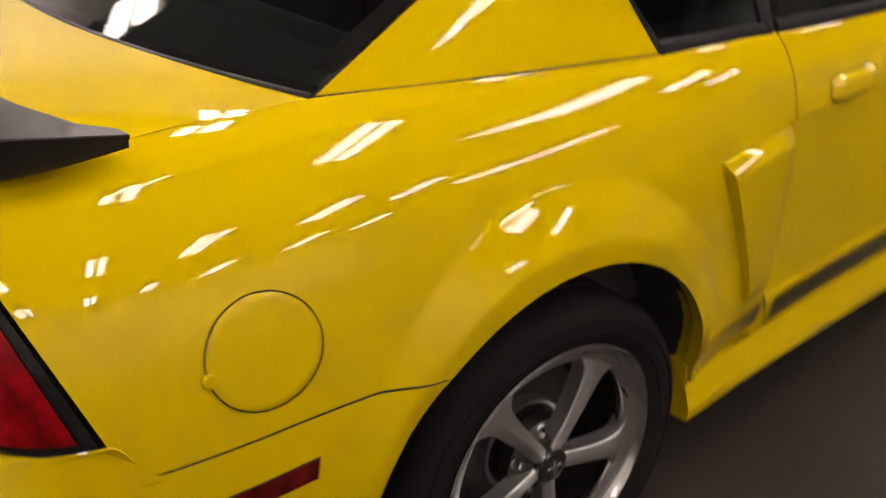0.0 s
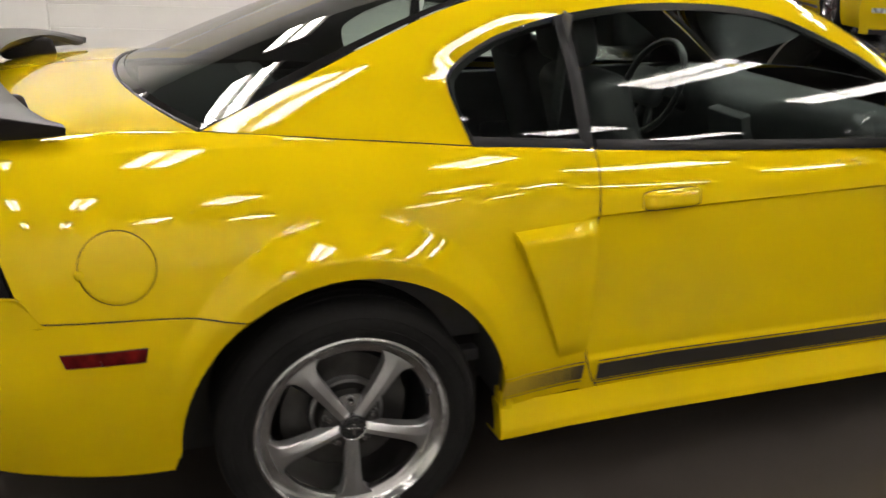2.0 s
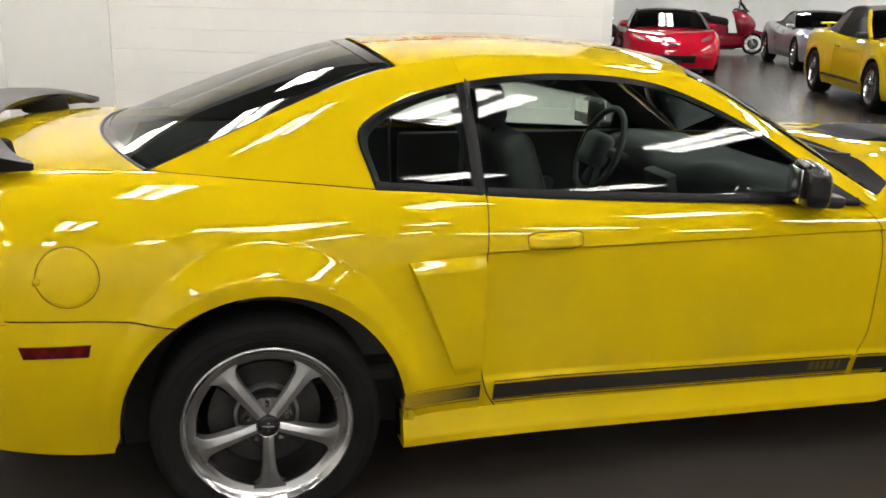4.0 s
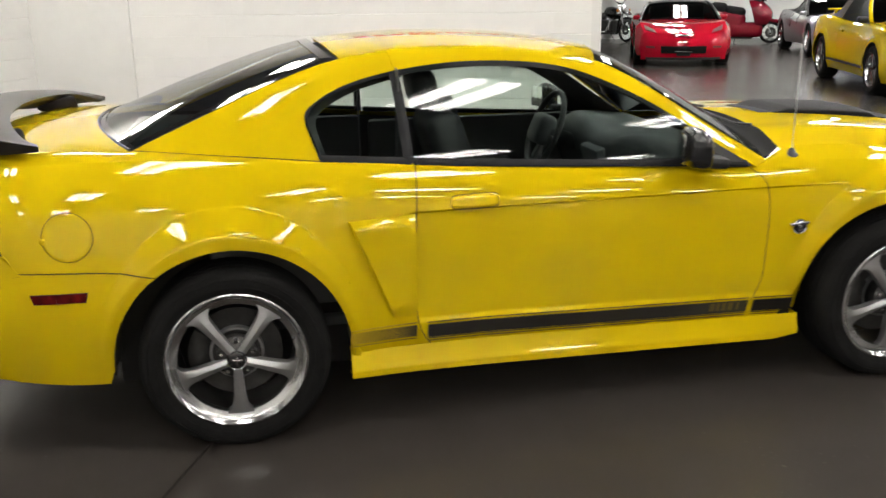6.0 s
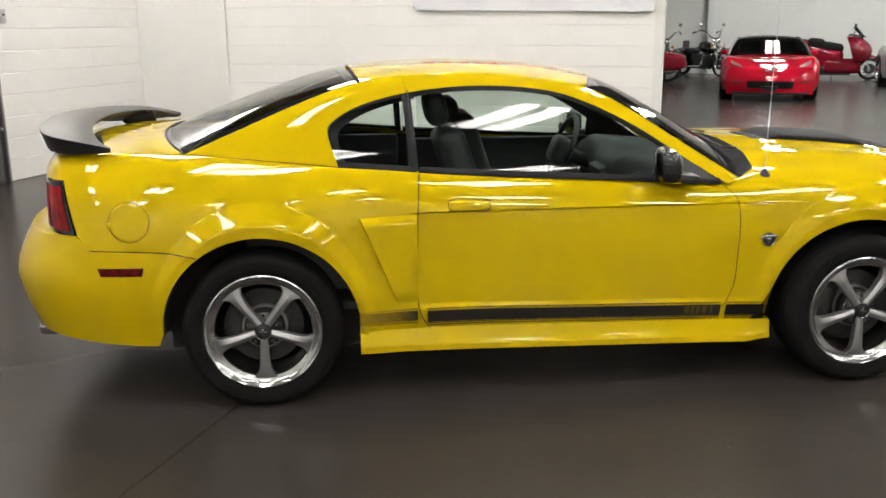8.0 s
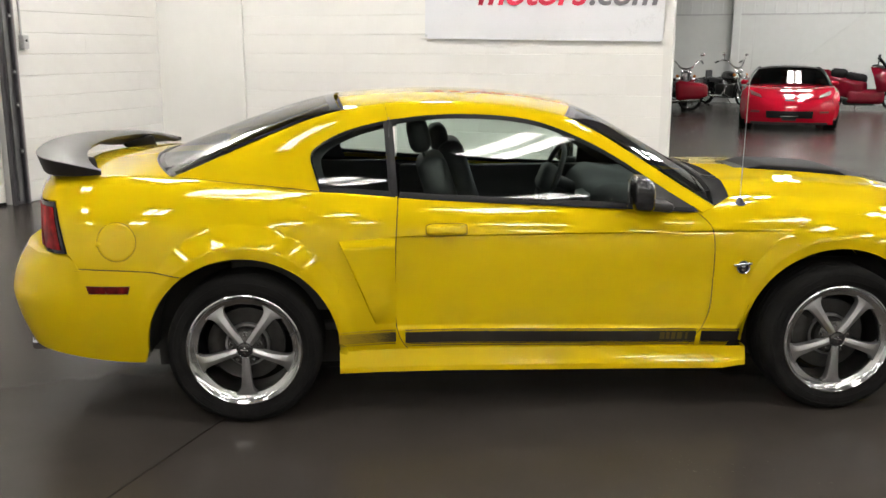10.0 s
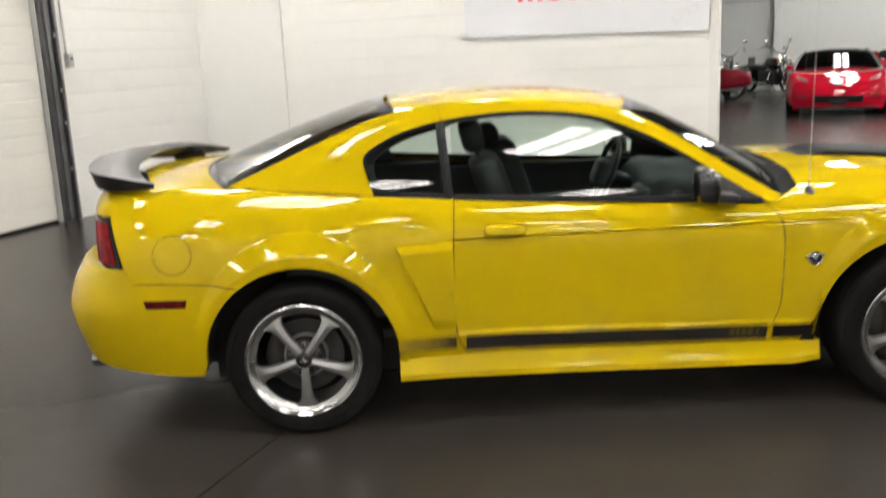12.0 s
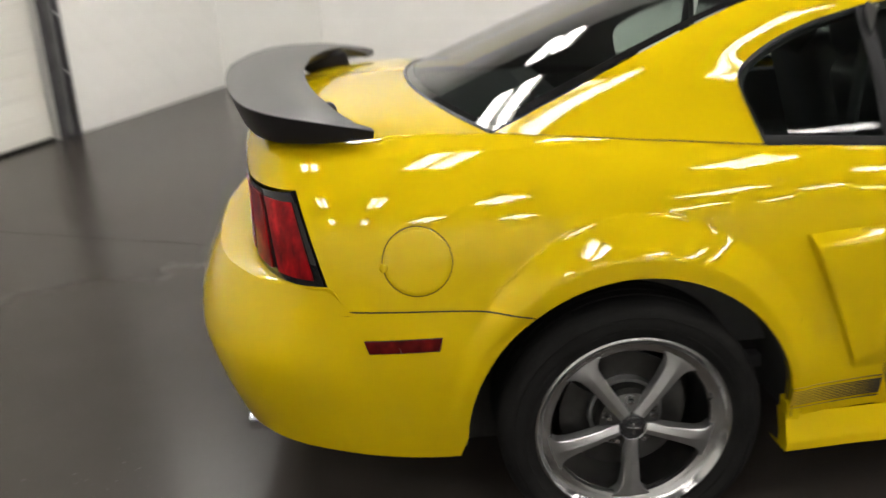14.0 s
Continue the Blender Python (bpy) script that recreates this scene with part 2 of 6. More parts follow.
BLOCK_PAINT = wall_paint("white_block_paint", (0.78, 0.77, 0.745))
SMOOTH_PAINT = wall_paint("white_plaster_paint", (0.73, 0.725, 0.70), relief=0.1)
DOOR_PAINT = wall_paint("white_door_enamel", (0.72, 0.70, 0.645), rough=0.4, relief=0.08)
FAR_PAINT = wall_paint("grey_white_panel", (0.62, 0.63, 0.61), rough=0.5, relief=0.05)
CEILING_PAINT = wall_paint("dark_ceiling_deck", (0.11, 0.11, 0.11), rough=0.7)
STEEL = surface("dark_steel_jamb", (0.060, 0.058, 0.064), rough=0.5, metal=0.0, vary=0.25, scale=6)
PAINTED_STEEL = surface("grey_painted_steel", (0.24, 0.225, 0.23), rough=0.5, vary=0.15, scale=5)
TRACK_STEEL = surface("dull_track_steel", (0.13, 0.13, 0.13), rough=0.5, metal=0.3, vary=0.25, scale=6)
GALV = surface("galvanised", (0.5, 0.5, 0.5), rough=0.4, metal=0.8, vary=0.15, scale=12)
SIGN_WHITE = surface("sign_white", (0.71, 0.715, 0.75), rough=0.3, vary=0.02)
SIGN_RED = surface("sign_red", (0.60, 0.02, 0.06), rough=0.4, vary=0.05)
SIGN_GREY = surface("sign_grey", (0.17, 0.165, 0.18), rough=0.4, vary=0.05)


def floor_material():
    """Sealed dark concrete: mottled, scuffed, with a worn glossy sealer."""
    m, t, b = nodes_of("sealed_concrete")
    big, mid, fine = noise_node(t, 0.55, 3, 0.5), noise_node(t, 3.0, 4, 0.5), noise_node(t, 60, 5)
    mix = t.nodes.new("ShaderNodeMath")
    mix.operation = "MULTIPLY_ADD"
    link(t, mid.outputs[0], mix.inputs[0])
    mix.inputs[1].default_value = 0.5
    link(t, big.outputs[0], mix.inputs[2])
    r = ramp(t, mix.outputs[0], [(0.40, (0.034, 0.029, 0.0255)), (0.75, (0.0395, 0.034, 0.030)), (1.05, (0.046, 0.040, 0.035))])
    scuff = noise_node(t, 7, 8, 0.75, stretch=(1, 3.5, 1))
    sr = ramp(t, scuff.outputs[0], [(0.74, 0.0), (0.84, 0.03)])
    mx = t.nodes.new("ShaderNodeMix")
    mx.data_type = "RGBA"
    link(t, sr.outputs[0], mx.inputs["Factor"])
    link(t, r.outputs[0], mx.inputs["A"])
    mx.inputs["B"].default_value = (0.09, 0.08, 0.07, 1)
    speck, field = noise_node(t, 45, 2, 0.6), noise_node(t, 0.9, 3)
    both = t.nodes.new("ShaderNodeMath")
    both.operation = "MULTIPLY_ADD"
    link(t, field.outputs[0], both.inputs[0])
    both.inputs[1].default_value = 0.45
    link(t, speck.outputs[0], both.inputs[2])
    sp = ramp(t, both.outputs[0], [(0.975, 0.0), (1.01, 0.22)])
    dust = t.nodes.new("ShaderNodeMix")
    dust.data_type = "RGBA"
    link(t, sp.outputs[0], dust.inputs["Factor"])
    link(t, mx.outputs["Result"], dust.inputs["A"])
    dust.inputs["B"].default_value = (0.16, 0.145, 0.125, 1)
    link(t, dust.outputs["Result"], b.inputs["Base Color"])
    rr = ramp(t, mix.outputs[0], [(0.45, 0.21), (0.7, 0.235), (1.0, 0.26)])
    link(t, rr.outputs[0], b.inputs["Roughness"])
    bump = t.nodes.new("ShaderNodeBump")
    bump.inputs["Strength"].default_value, bump.inputs["Distance"].default_value = 0.03, 0.002
    link(t, fine.outputs[0], bump.inputs["Height"])
    link(t, bump.outputs[0], b.inputs["Normal"])
    b.inputs["Specular IOR Level"].default_value = 0.10
    return m


FLOOR = floor_material()
JOINT = surface("joint_filler", (0.018, 0.017, 0.016), rough=0.8)

# ---- the building ----
CEILING_Z, COURSE, BLOCK_LONG = 5.0, 0.2175, 0.44


def slab(name, lo, hi, material, label="", category="", kind="structure", parent=None):
    size = [hi[i] - lo[i] for i in range(3)]
    ob = part(name, block(size, [(hi[i] + lo[i]) / 2 for i in range(3)]), material, parent, smooth=False, at=None if parent else ROOM)
    return tagged(ob, label, category, kind=kind) if not parent else ob


floor = thing("floor", "dark sealed concrete floor with saw-cut joints", "floor", ROOM, kind="structure")
part("joint_bed", block((34, 42, 0.1), (11.5, 2, -0.062)), JOINT, floor, smooth=False)
wall_north = slab("wall_north", (-0.25, 0.032, 0), (6.29, 0.24, CEILING_Z), BLOCK_PAINT, "white-painted concrete block wall", "wall")
wall_west = slab("wall_west", (-0.25, -2.62, 0), (-0.032, 0.03, CEILING_Z), BLOCK_PAINT, "white-painted concrete block wall beside the shutter door", "wall")
slab("wall_west_lintel", (-0.25, -6.9, 3.7), (-0.001, -2.62, CEILING_Z), SMOOTH_PAINT, "white wall above the garage door", "wall")
slab("wall_west_south", (-0.25, -17, 0), (-0.001, -6.9, CEILING_Z), SMOOTH_PAINT, "white-painted block wall", "wall")
slab("wall_south", (-0.25, -17.3, 0), (26, -17, CEILING_Z), SMOOTH_PAINT, "plain white wall", "wall")
slab("wall_east", (26, -17.3, 0), (26.3, 20, CEILING_Z), SMOOTH_PAINT, "plain white wall", "wall")
slab("wall_hall_west", (1.7, 0.24, 0), (2.0, 19.4, CEILING_Z), FAR_PAINT, "plain white wall of the far hall", "wall")
wall_far = slab("wall_far", (2.0, 19.45, 0), (26, 19.7, CEILING_Z), FAR_PAINT, "grey-white far wall of smooth lower panels and ribbed metal siding", "wall")
slab("ceiling", (-0.25, -17.3, CEILING_Z), (26.3, 20, CEILING_Z + 0.2), CEILING_PAINT, "dark grey metal ceiling deck", "ceiling")

# plain boxed-out corner beside the block wall
slab("corner_panel", (-0.04, -0.035, 0), (1.20, 0.031, CEILING_Z), SMOOTH_PAINT, "smooth plastered corner panel", "wall panel")
# smooth end of the block wall
slab("wall_end_trim", (6.20, -0.003, 0), (6.292, 0.031, CEILING_Z), SMOOTH_PAINT, "smooth painted wall end", "trim")

# garage door of ribbed panels with its steel jamb
door_1 = thing("door_1", "closed white ribbed overhead garage door", "garage door", ROOM, kind="structure")
part("backing", block((0.03, 4.24, 3.7), (-0.10, -4.78, 1.85)), DOOR_PAINT, door_1, smooth=False)


def door_slat():
    prof = [(-0.080, 0.0), (-0.0755, 0.005), (-0.0725, 0.016), (-0.072, 0.060), (-0.072, 0.110), (-0.0725, 0.160), (-0.0755, 0.173), (-0.080, 0.178)]
    bm = bmesh.new()
    a = [bm.verts.new((x, -6.88, z)) for x, z in prof]
    b = [bm.verts.new((x, -2.66, z)) for x, z in prof]
    for i in range(len(prof) - 1):
        bm.faces.new([a[i], b[i], b[i + 1], a[i + 1]])
    bmesh.ops.recalc_face_normals(bm, faces=bm.faces)
    return bm


first = part("slat", door_slat(), DOOR_PAINT, door_1, smooth=False, at=pose(0, 0, 0.03))
for k in range(1, 21):
    o = first.copy()
    scene.collection.objects.link(o)
    o.matrix_basis = pose(0, 0, 0.03 + 0.178 * k)
part("seal", block((0.04, 4.2, 0.03), (-0.08, -4.77, 0.016), 0.006), RUBBER, door_1, "black rubber bottom seal")

jamb = thing("door_jamb", "dark grey steel door jamb with hinge bolts", "door jamb", ROOM)
bm = block((0.05, 0.035, 3.7), (0.026, -2.645, 1.85), 0.004)
block((0.014, 0.15, 3.7), (0.008, -2.555, 1.85), 0.003, bm=bm)
block((0.05, 0.02, 3.7), (0.026, -2.482, 1.85), 0.004, bm=bm)
part("angle", bm, STEEL, jamb)
part("track", block((0.03, 0.05, 3.6), (0.06, -2.60, 1.84), 0.008), TRACK_STEEL, jamb, "dull steel roller track")
part("edge_strip", block((0.03, 0.022, 3.7), (0.038, -2.462, 1.85), 0.004), PAINTED_STEEL, jamb, "lighter grey edge strip")
for z in (0.55, 1.02, 1.35, 1.9, 2.35):
    part("bracket", block((0.035, 0.07, 0.05), (0.045, -2.535, z), 0.006), STEEL, jamb)
    part("bolt", lathe([(0, 0.078), (0.011, 0.076), (0.012, 0.06)], 8, "X"), GALV, jamb, at=pose(0, -2.525, z))

box_sw = thing("switch_box", "grey metal door switch box on conduit", "switch box", ROOM)
part("body", block((0.06, 0.075, 0.14), (0.032, -2.33, 1.645), 0.008), GALV, box_sw)
part("cover", block((0.006, 0.07, 0.13), (0.065, -2.33, 1.645), 0.002), GALV, box_sw)
part("button", lathe([(0, 0.078), (0.012, 0.077), (0.013, 0.066)], 12, "X"), BLACK_TRIM, box_sw, at=pose(0, -2.33, 1.66))
part("conduit", tube([(0.02, -2.345, 1.70), (0.02, -2.35, 2.4), (0.02, -2.36, 4.98)], 0.012), GALV, box_sw)

# far hall: ribbed siding over the smooth panels, columns and a brace
part("siding_ledge", block((24, 0.03, 0.05), (14, 19.435, 2.60), 0.006), GALV, wall_far, smooth=False)


def siding():
    bm, x = bmesh.new(), 2.0
    pts = []
    while x < 26:
        pts += [(x, 19.44), (x + 0.24, 19.44), (x + 0.25, 19.434), (x + 0.29, 19.434), (x + 0.30, 19.44)]
        x += 0.30
    lo = [bm.verts.new((a, b, 2.62)) for a, b in pts]
    hi = [bm.verts.new((a, b, CEILING_Z)) for a, b in pts]
    for i in range(len(pts) - 1):
        bm.faces.new([lo[i], lo[i + 1], hi[i + 1], hi[i]])
    return bm


part("siding", siding(), FAR_PAINT, wall_far, "ribbed grey-white metal siding", smooth=False)
for a in (6.31, 12.4, 18.5):
    col = thing("steel_column", "white-painted steel column against the far wall", "column", ROOM, "far wall columns")
    bm = block((0.22, 0.02, CEILING_Z), (a, 19.24, CEILING_Z / 2), 0.003)
    block((0.22, 0.02, CEILING_Z), (a, 19.40, CEILING_Z / 2), 0.003, bm=bm)
    block((0.016, 0.15, CEILING_Z), (a, 19.32, CEILING_Z / 2), bm=bm)
    part("shaft", bm, FAR_PAINT, col, smooth=False)
    part("base_plate", block((0.3, 0.24, 0.02), (a, 19.31, 0.01)), FAR_PAINT, col)
brace = thing("wall_brace", "thin diagonal steel rod brace on the far wall", "brace", ROOM)
part("rod", tube([(8.1, 19.40, 1.2), (12.3, 19.40, 4.6)], 0.011, 8), FAR_PAINT, brace)
part("rod", tube([(12.3, 19.405, 1.0), (8.1, 19.405, 4.6)], 0.011, 8), FAR_PAINT, brace)

# banner on the block wall
banner = thing("wall_banner", "white vinyl dealer banner with red and grey lettering", "banner", ROOM @ pose(3.56, -0.026, 1.69, 0, 0.9, 0))


def banner_sheet(u, v):
    curl = 0.012 * step((u - 0.9) / 0.1) * step((0.12 - v) / 0.12) + 0.004 * math.sin(9 * u) * step((0.3 - v) / 0.3)
    r = 0.02 * (step((u - 0.985) / 0.015) + step((0.015 - u) / 0.015)) * step((0.03 - v) / 0.03)
    return (2.634 * u, -0.008 - curl, r + 1.5 * v)


part("sheet", patch(banner_sheet, 60, 24, (0, -1, 0)), SIGN_WHITE, banner, thick=0.005)


def words(text, x0, x1, z, height, material, shear=0.0, bold=0.0):
    cu = bpy.data.curves.new("words", "FONT")
    cu.body, cu.shear, cu.offset, cu.extrude, cu.size = text, shear, bold, 0.001, 1.0
    ob = bpy.data.objects.new("words", cu)
    scene.collection.objects.link(ob)
    bpy.context.view_layer.update()
    me = bpy.data.meshes.new_from_object(ob.evaluated_get(bpy.context.evaluated_depsgraph_get()))
    bpy.data.objects.remove(ob)
    co = np.array([v.co for v in me.vertices])
    lo, hi = co.min(0), co.max(0)
    sx, sz = (x1 - x0) / (hi[0] - lo[0]), height
    for v in me.vertices:
        v.co = Vector((x0 + (v.co.x - lo[0]) * sx, -0.0165 - v.co.z, z + v.co.y * sz))
    me.materials.append(material)
    o = new("lettering", me)
    o.parent = banner
    return o


words("find it at", 0.075, 0.59, 0.475, 0.135, SIGN_GREY, 0.15, 0.012)
words("motors", 0.62, 1.83, 0.375, 0.36, SIGN_RED, 0.22, 0.022)
words(".com", 1.85, 2.575, 0.375, 0.36, SIGN_GREY, 0.22, 0.022)
for k, x in enumerate((0.09, 0.33, 0.54, 0.75, 0.93)):
    part("bar", block((0.15, 0.003, 0.20), (x + 0.07, -0.0165, 0.71), 0.001, turn=pose(0, 0, 0, 0, 10, 0)), SIGN_RED, banner, smooth=False)
for x, z in ((0.02, 0.03), (2.61, 0.03), (0.02, 1.47), (2.61, 1.47)):
    part("grommet", lathe([(0.006, -0.0165), (0.012, -0.0175), (0.014, -0.0155)], 12, "Y"), GALV, banner, at=pose(x, 0, z))

# ceiling lights: twin tubes under a white reflector, hung in rows
TUBE_GLOW = glow("tube_glow", (1.0, 0.965, 0.915), 23.5)
HALL_GLOW = glow("hall_tube_glow", (1.0, 0.985, 0.95), 44.0)
LIGHT_Z = 4.2


def ceiling_light(m, light=None):
    ob = thing("ceiling_light", "white hanging strip light with two banks of lit tubes", "ceiling light", m, "strip lights")
    bm = block((0.56, 1.26, 0.05), (0, 0, 0.10), 0.01)
    block((0.10, 1.26, 0.03), (0, 0, 0.065), 0.01, bm=bm)
    part("housing", bm, DOOR_PAINT, ob)
    for x in ((-0.205, -0.145, -0.085, 0.085, 0.145, 0.205)):
        part("tube", tube([(x, -0.60, 0.035), (x, 0.60, 0.035)], 0.029, 10), light or TUBE_GLOW, ob, "lit fluorescent tube")
    for y in (-0.5, 0.5):
        part("hanger", tube([(0, y, 0.11), (0, y, CEILING_Z - LIGHT_Z)], 0.004, 6), GALV, ob)
    return ob


lamp = ceiling_light(ROOM @ pose(7.59, -7.63, LIGHT_Z))
# the row at b=-1.75 is unseen, kept there to brighten the back wall
LIGHT_ROWS = [(7.59 + 2.4 * i, b) for i in range(-3, 4) for b in (-14.83, -11.23, -7.63, -4.03, -1.75) if i > -3 or b > -7.0]
for a, b in LIGHT_ROWS:
    if (a, b) != (7.59, -7.63):
        copy_thing(lamp, ROOM @ pose(a, b, LIGHT_Z))

# hall lights added out of view, their tubes stronger to brighten the far wall
hall_lamp = ceiling_light(ROOM @ pose(8.0, 3.2, LIGHT_Z), HALL_GLOW)
for i in range(5):
    for j in range(5):
        if i or j:
            copy_thing(hall_lamp, ROOM @ pose(8.0 + 3.6 * i, 3.2 + 3.5 * j, LIGHT_Z))

# ---- the yellow coupe: x ahead from the rear axle, y to its left, z up ----
car = thing("sports_car", "glossy yellow two-door coupe with black side stripes and deck spoiler", "car")
HUB_Z, ARCH, FRONT = 0.326, 0.402, 2.573

half_width = spline([(-0.95, 0.70), (-0.85, 0.79), (-0.75, 0.842), (-0.66, 0.868), (-0.5, 0.884), (-0.3, 0.889), (0.0, 0.884), (0.3, 0.873), (0.65, 0.856),
                     (1.2, 0.842), (1.7, 0.832), (2.05, 0.828), (2.3, 0.836), (2.573, 0.850), (2.9, 0.846), (3.1, 0.815), (3.3, 0.73), (3.42, 0.62)])
belt = spline([(-0.95, 0.985), (-0.75, 1.004), (-0.5, 1.018), (-0.29, 1.018), (0.0, 1.002), (0.325, 0.981), (0.66, 0.957), (1.2, 0.924), (1.7, 0.898), (1.95, 0.886),
               (2.15, 0.890), (2.4, 0.888), (2.6, 0.872), (2.9, 0.83), (3.15, 0.775), (3.4, 0.70)])
CREASE = 0.806
ROUND = 0.005


flare_edge = spline([(-20, 0.455), (0, 0.462), (24, 0.476), (38, 0.489), (56, 0.515), (75, 0.534), (95, 0.540), (111, 0.531), (121, 0.516), (134, 0.493), (150, 0.470), (200, 0.455)])
flare_lip = spline([(-20, 0.425), (0, 0.425), (37, 0.428), (55, 0.440), (85, 0.448), (105, 0.448), (121, 0.440), (140, 0.432), (200, 0.425)])


def eased(t, d):
    """Zero below zero, t above it, with a rounded corner."""
    return 0.5 * (t + math.sqrt(t * t + d * d))


def arch_lift(x, z):
    """How far the flare round each wheel stands out: a rising band from a soft crease, then a flat lip."""
    best = 0.0
    for xc in (0.0, FRONT):
        dx, dz = x - xc, z - HUB_Z
        rho = math.hypot(dx, dz)
        if rho < 1e-6 or rho > 0.70:
            continue
        a = math.degrees(math.atan2(dz, dx if xc == 0.0 else -dx))
        if a < -90:
            a += 360
        outer, inner = flare_edge(a), flare_lip(a)
        t = outer - inner
        q = max(eased(outer - rho, 0.004) - 0.000004 / max(rho - outer, 0.004), 0.0)
        c = min(q, t)
        if xc == 0.0:
            grow = 0.45 * max(math.sin(math.radians(a)), 0.0) ** 2
            last = 0.32 + 2 * grow * t
            lift = 0.32 * c + grow * c * c + last * (q - c) - (last + 0.14) * eased(inner - rho, 0.008)
        else:
            lift = 0.23 * c - 0.01 * c * c / t + 0.21 * (q - c) - 0.35 * eased(inner - rho, 0.008)
        best = max(best, lift * step((z - 0.27) / 0.20))
    return best


def sill_drop(x):
    """The sill falls a little towards the front."""
    return 0.022 * min(max((x - 0.9) / 1.1, 0.0), 1.15)


def side(x, z):
    """Half the car's width at x and height z."""
    q = max(belt(x) - z, 0.0)
    curve = 0.118 - 0.043 * step((x + 0.15) / 0.7)
    w = half_width(x) - 1.08 * curve * math.exp(-q / curve) + 0.004
    if q < ROUND and 0.4 < x < 2.0:
        w -= step((x - 0.4) / 0.3) * 0.8 * (ROUND - math.sqrt(max(ROUND**2 - (ROUND - q) ** 2, 0.0)))
    if z < 0.5:
        w -= 0.034 * ((0.5 - z) / 0.22) ** 2
    if z < 0.8:
        w -= 0.022 * (0.8 - z) / 0.5 * step((x - 0.35) / 0.3)
    along = step((x - 0.60) / 0.06) * (1 - step((x - 2.05) / 0.35))
    w -= 0.010 * along * (1 - step((z - CREASE + 0.007) / 0.007)) * step((z - 0.34) / 0.2)
    kick = (1 - step((z + 1.25 * sill_drop(x) - 0.393) / 0.018)) * step((x - 0.635) / 0.02) * (1 - step((x - 2.10) / 0.1))
    return w + 0.009 * kick + arch_lift(x, z)


def arch_z(x, low):
    for xc in (0.0, FRONT):
        d = abs(x - xc)
        if d < ARCH:
            return max(low, HUB_Z + math.sqrt(ARCH**2 - d**2))
    return low


def levels(below, above):
    """Row shares: evenly up to the crease, then closer together towards the shoulder."""
    rows = [("b", i / below) for i in range(below)] + [("b", 0.986), ("b", 0.994), ("b", 1.0)]
    rows += [("a", 0.03)] + [("a", 1 - (1 - i / above) ** 1.35) for i in range(1, above + 1)]
    return rows


def panel_point(xl, xr, low, u, row, sign, top=belt):
    """A point of a body panel between two edges xl(z), xr(z) and from low(x) to top(x)."""
    x, z = xl(0.7) + (xr(0.7) - xl(0.7)) * u, 0.7
    if row[0] == "c":
        x = xl(1.0) + (xr(0.98) - xl(1.0)) * u
        p = shoulder_point(x, row[1])
        return Vector((p.x, -sign * p.y, p.z))
    for _ in range(4):
        zb, zt = low(x), top(x)
        zc = min(max(CREASE, zb + 0.001), zt - 0.001)
        z = zb + (zc - zb) * row[1] if row[0] == "b" else zc + (zt - zc) * row[1]
        x = xl(z) + (xr(z) - xl(z)) * u
    return Vector((x, -sign * side(x, z), z))


def panel(xl, xr, low, us, sign, rows=levels(66, 34)):
    return patch(lambda u, row: panel_point(xl, xr, low, u, row, sign), us, rows, (0, -sign, 0))


def wheel_us(x0, x1, xc, n, extra):
    """Column shares that crowd towards the ends of a wheel arch."""
    xs = {x0, x1}
    for i in range(n + 1):
        x = xc + ARCH * math.cos(math.pi * i / n)
        if x0 < x < x1:
            xs.add(x)
    for x in (xc - ARCH - 0.001, xc + ARCH + 0.001):
        if x0 < x < x1:
            xs.add(x)
    for i in range(extra + 1):
        x = x0 + (x1 - x0) * i / extra
        if abs(x - xc) > ARCH + 0.004 or abs(x - xc) < ARCH * 0.7:
            xs.add(x)
    return sorted((x - x0) / (x1 - x0) for x in xs)


quarter_rear = linear([(0.66, -0.648), (0.689, -0.663), (0.742, -0.704), (0.953, -0.762), (0.97, -0.765), (1.1, -0.765)])
door_rear = spline([(0.25, 0.72), (0.30, 0.692), (0.33, 0.672), (0.40, 0.645), (0.5, 0.638), (0.8, 0.645), (0.96, 0.655)])
door_front = spline([(0.28, 1.925), (0.31, 1.945), (0.38, 1.99), (0.55, 2.02), (0.75, 2.022), (0.81, 2.012), (0.85, 1.985), (0.885, 1.945), (0.95, 1.93)])
GAP = 0.0022


seam_z = spline([(-0.72, 0.689), (-0.655, 0.688), (-0.527, 0.684), (-0.40, 0.678), (-0.31, 0.668), (-0.22, 0.650)])


def quarter_low(x):
    if x < -0.2:
        return max(arch_z(x, 0.0), seam_z(x))
    return arch_z(x, 0.300)


ledge_in = spline([(-0.30, 0.692), (-0.15, 0.722), (0.0, 0.742), (0.15, 0.757), (0.33, 0.768)])


def shoulder_in(x):
    """Half the width between the seams on top of the shoulders: the lid's edge, then the pillar's foot."""
    e = side(x, belt(x))
    return 0.905 * e if x < -0.30 else min(ledge_in(x), e - 0.006)


def shoulder_rise(x):
    return 0.022 + 0.010 * step((-0.30 - x) / 0.25) - 0.017 * min(max((x + 0.3) / 0.63, 0.0), 1.0)


def shoulder_point(x, s):
    """The rolled-over top of the body side, from the belt (s=0) to the seam."""
    e = side(x, belt(x))
    return Vector((x, e + (shoulder_in(x) - e) * s, belt(x) + shoulder_rise(x) * (1 - (1 - s) ** 1.4)))


deck_mid = spline([(-0.95, 1.047), (-0.8, 1.067), (-0.6, 1.083), (-0.45, 1.087), (-0.3, 1.081)])


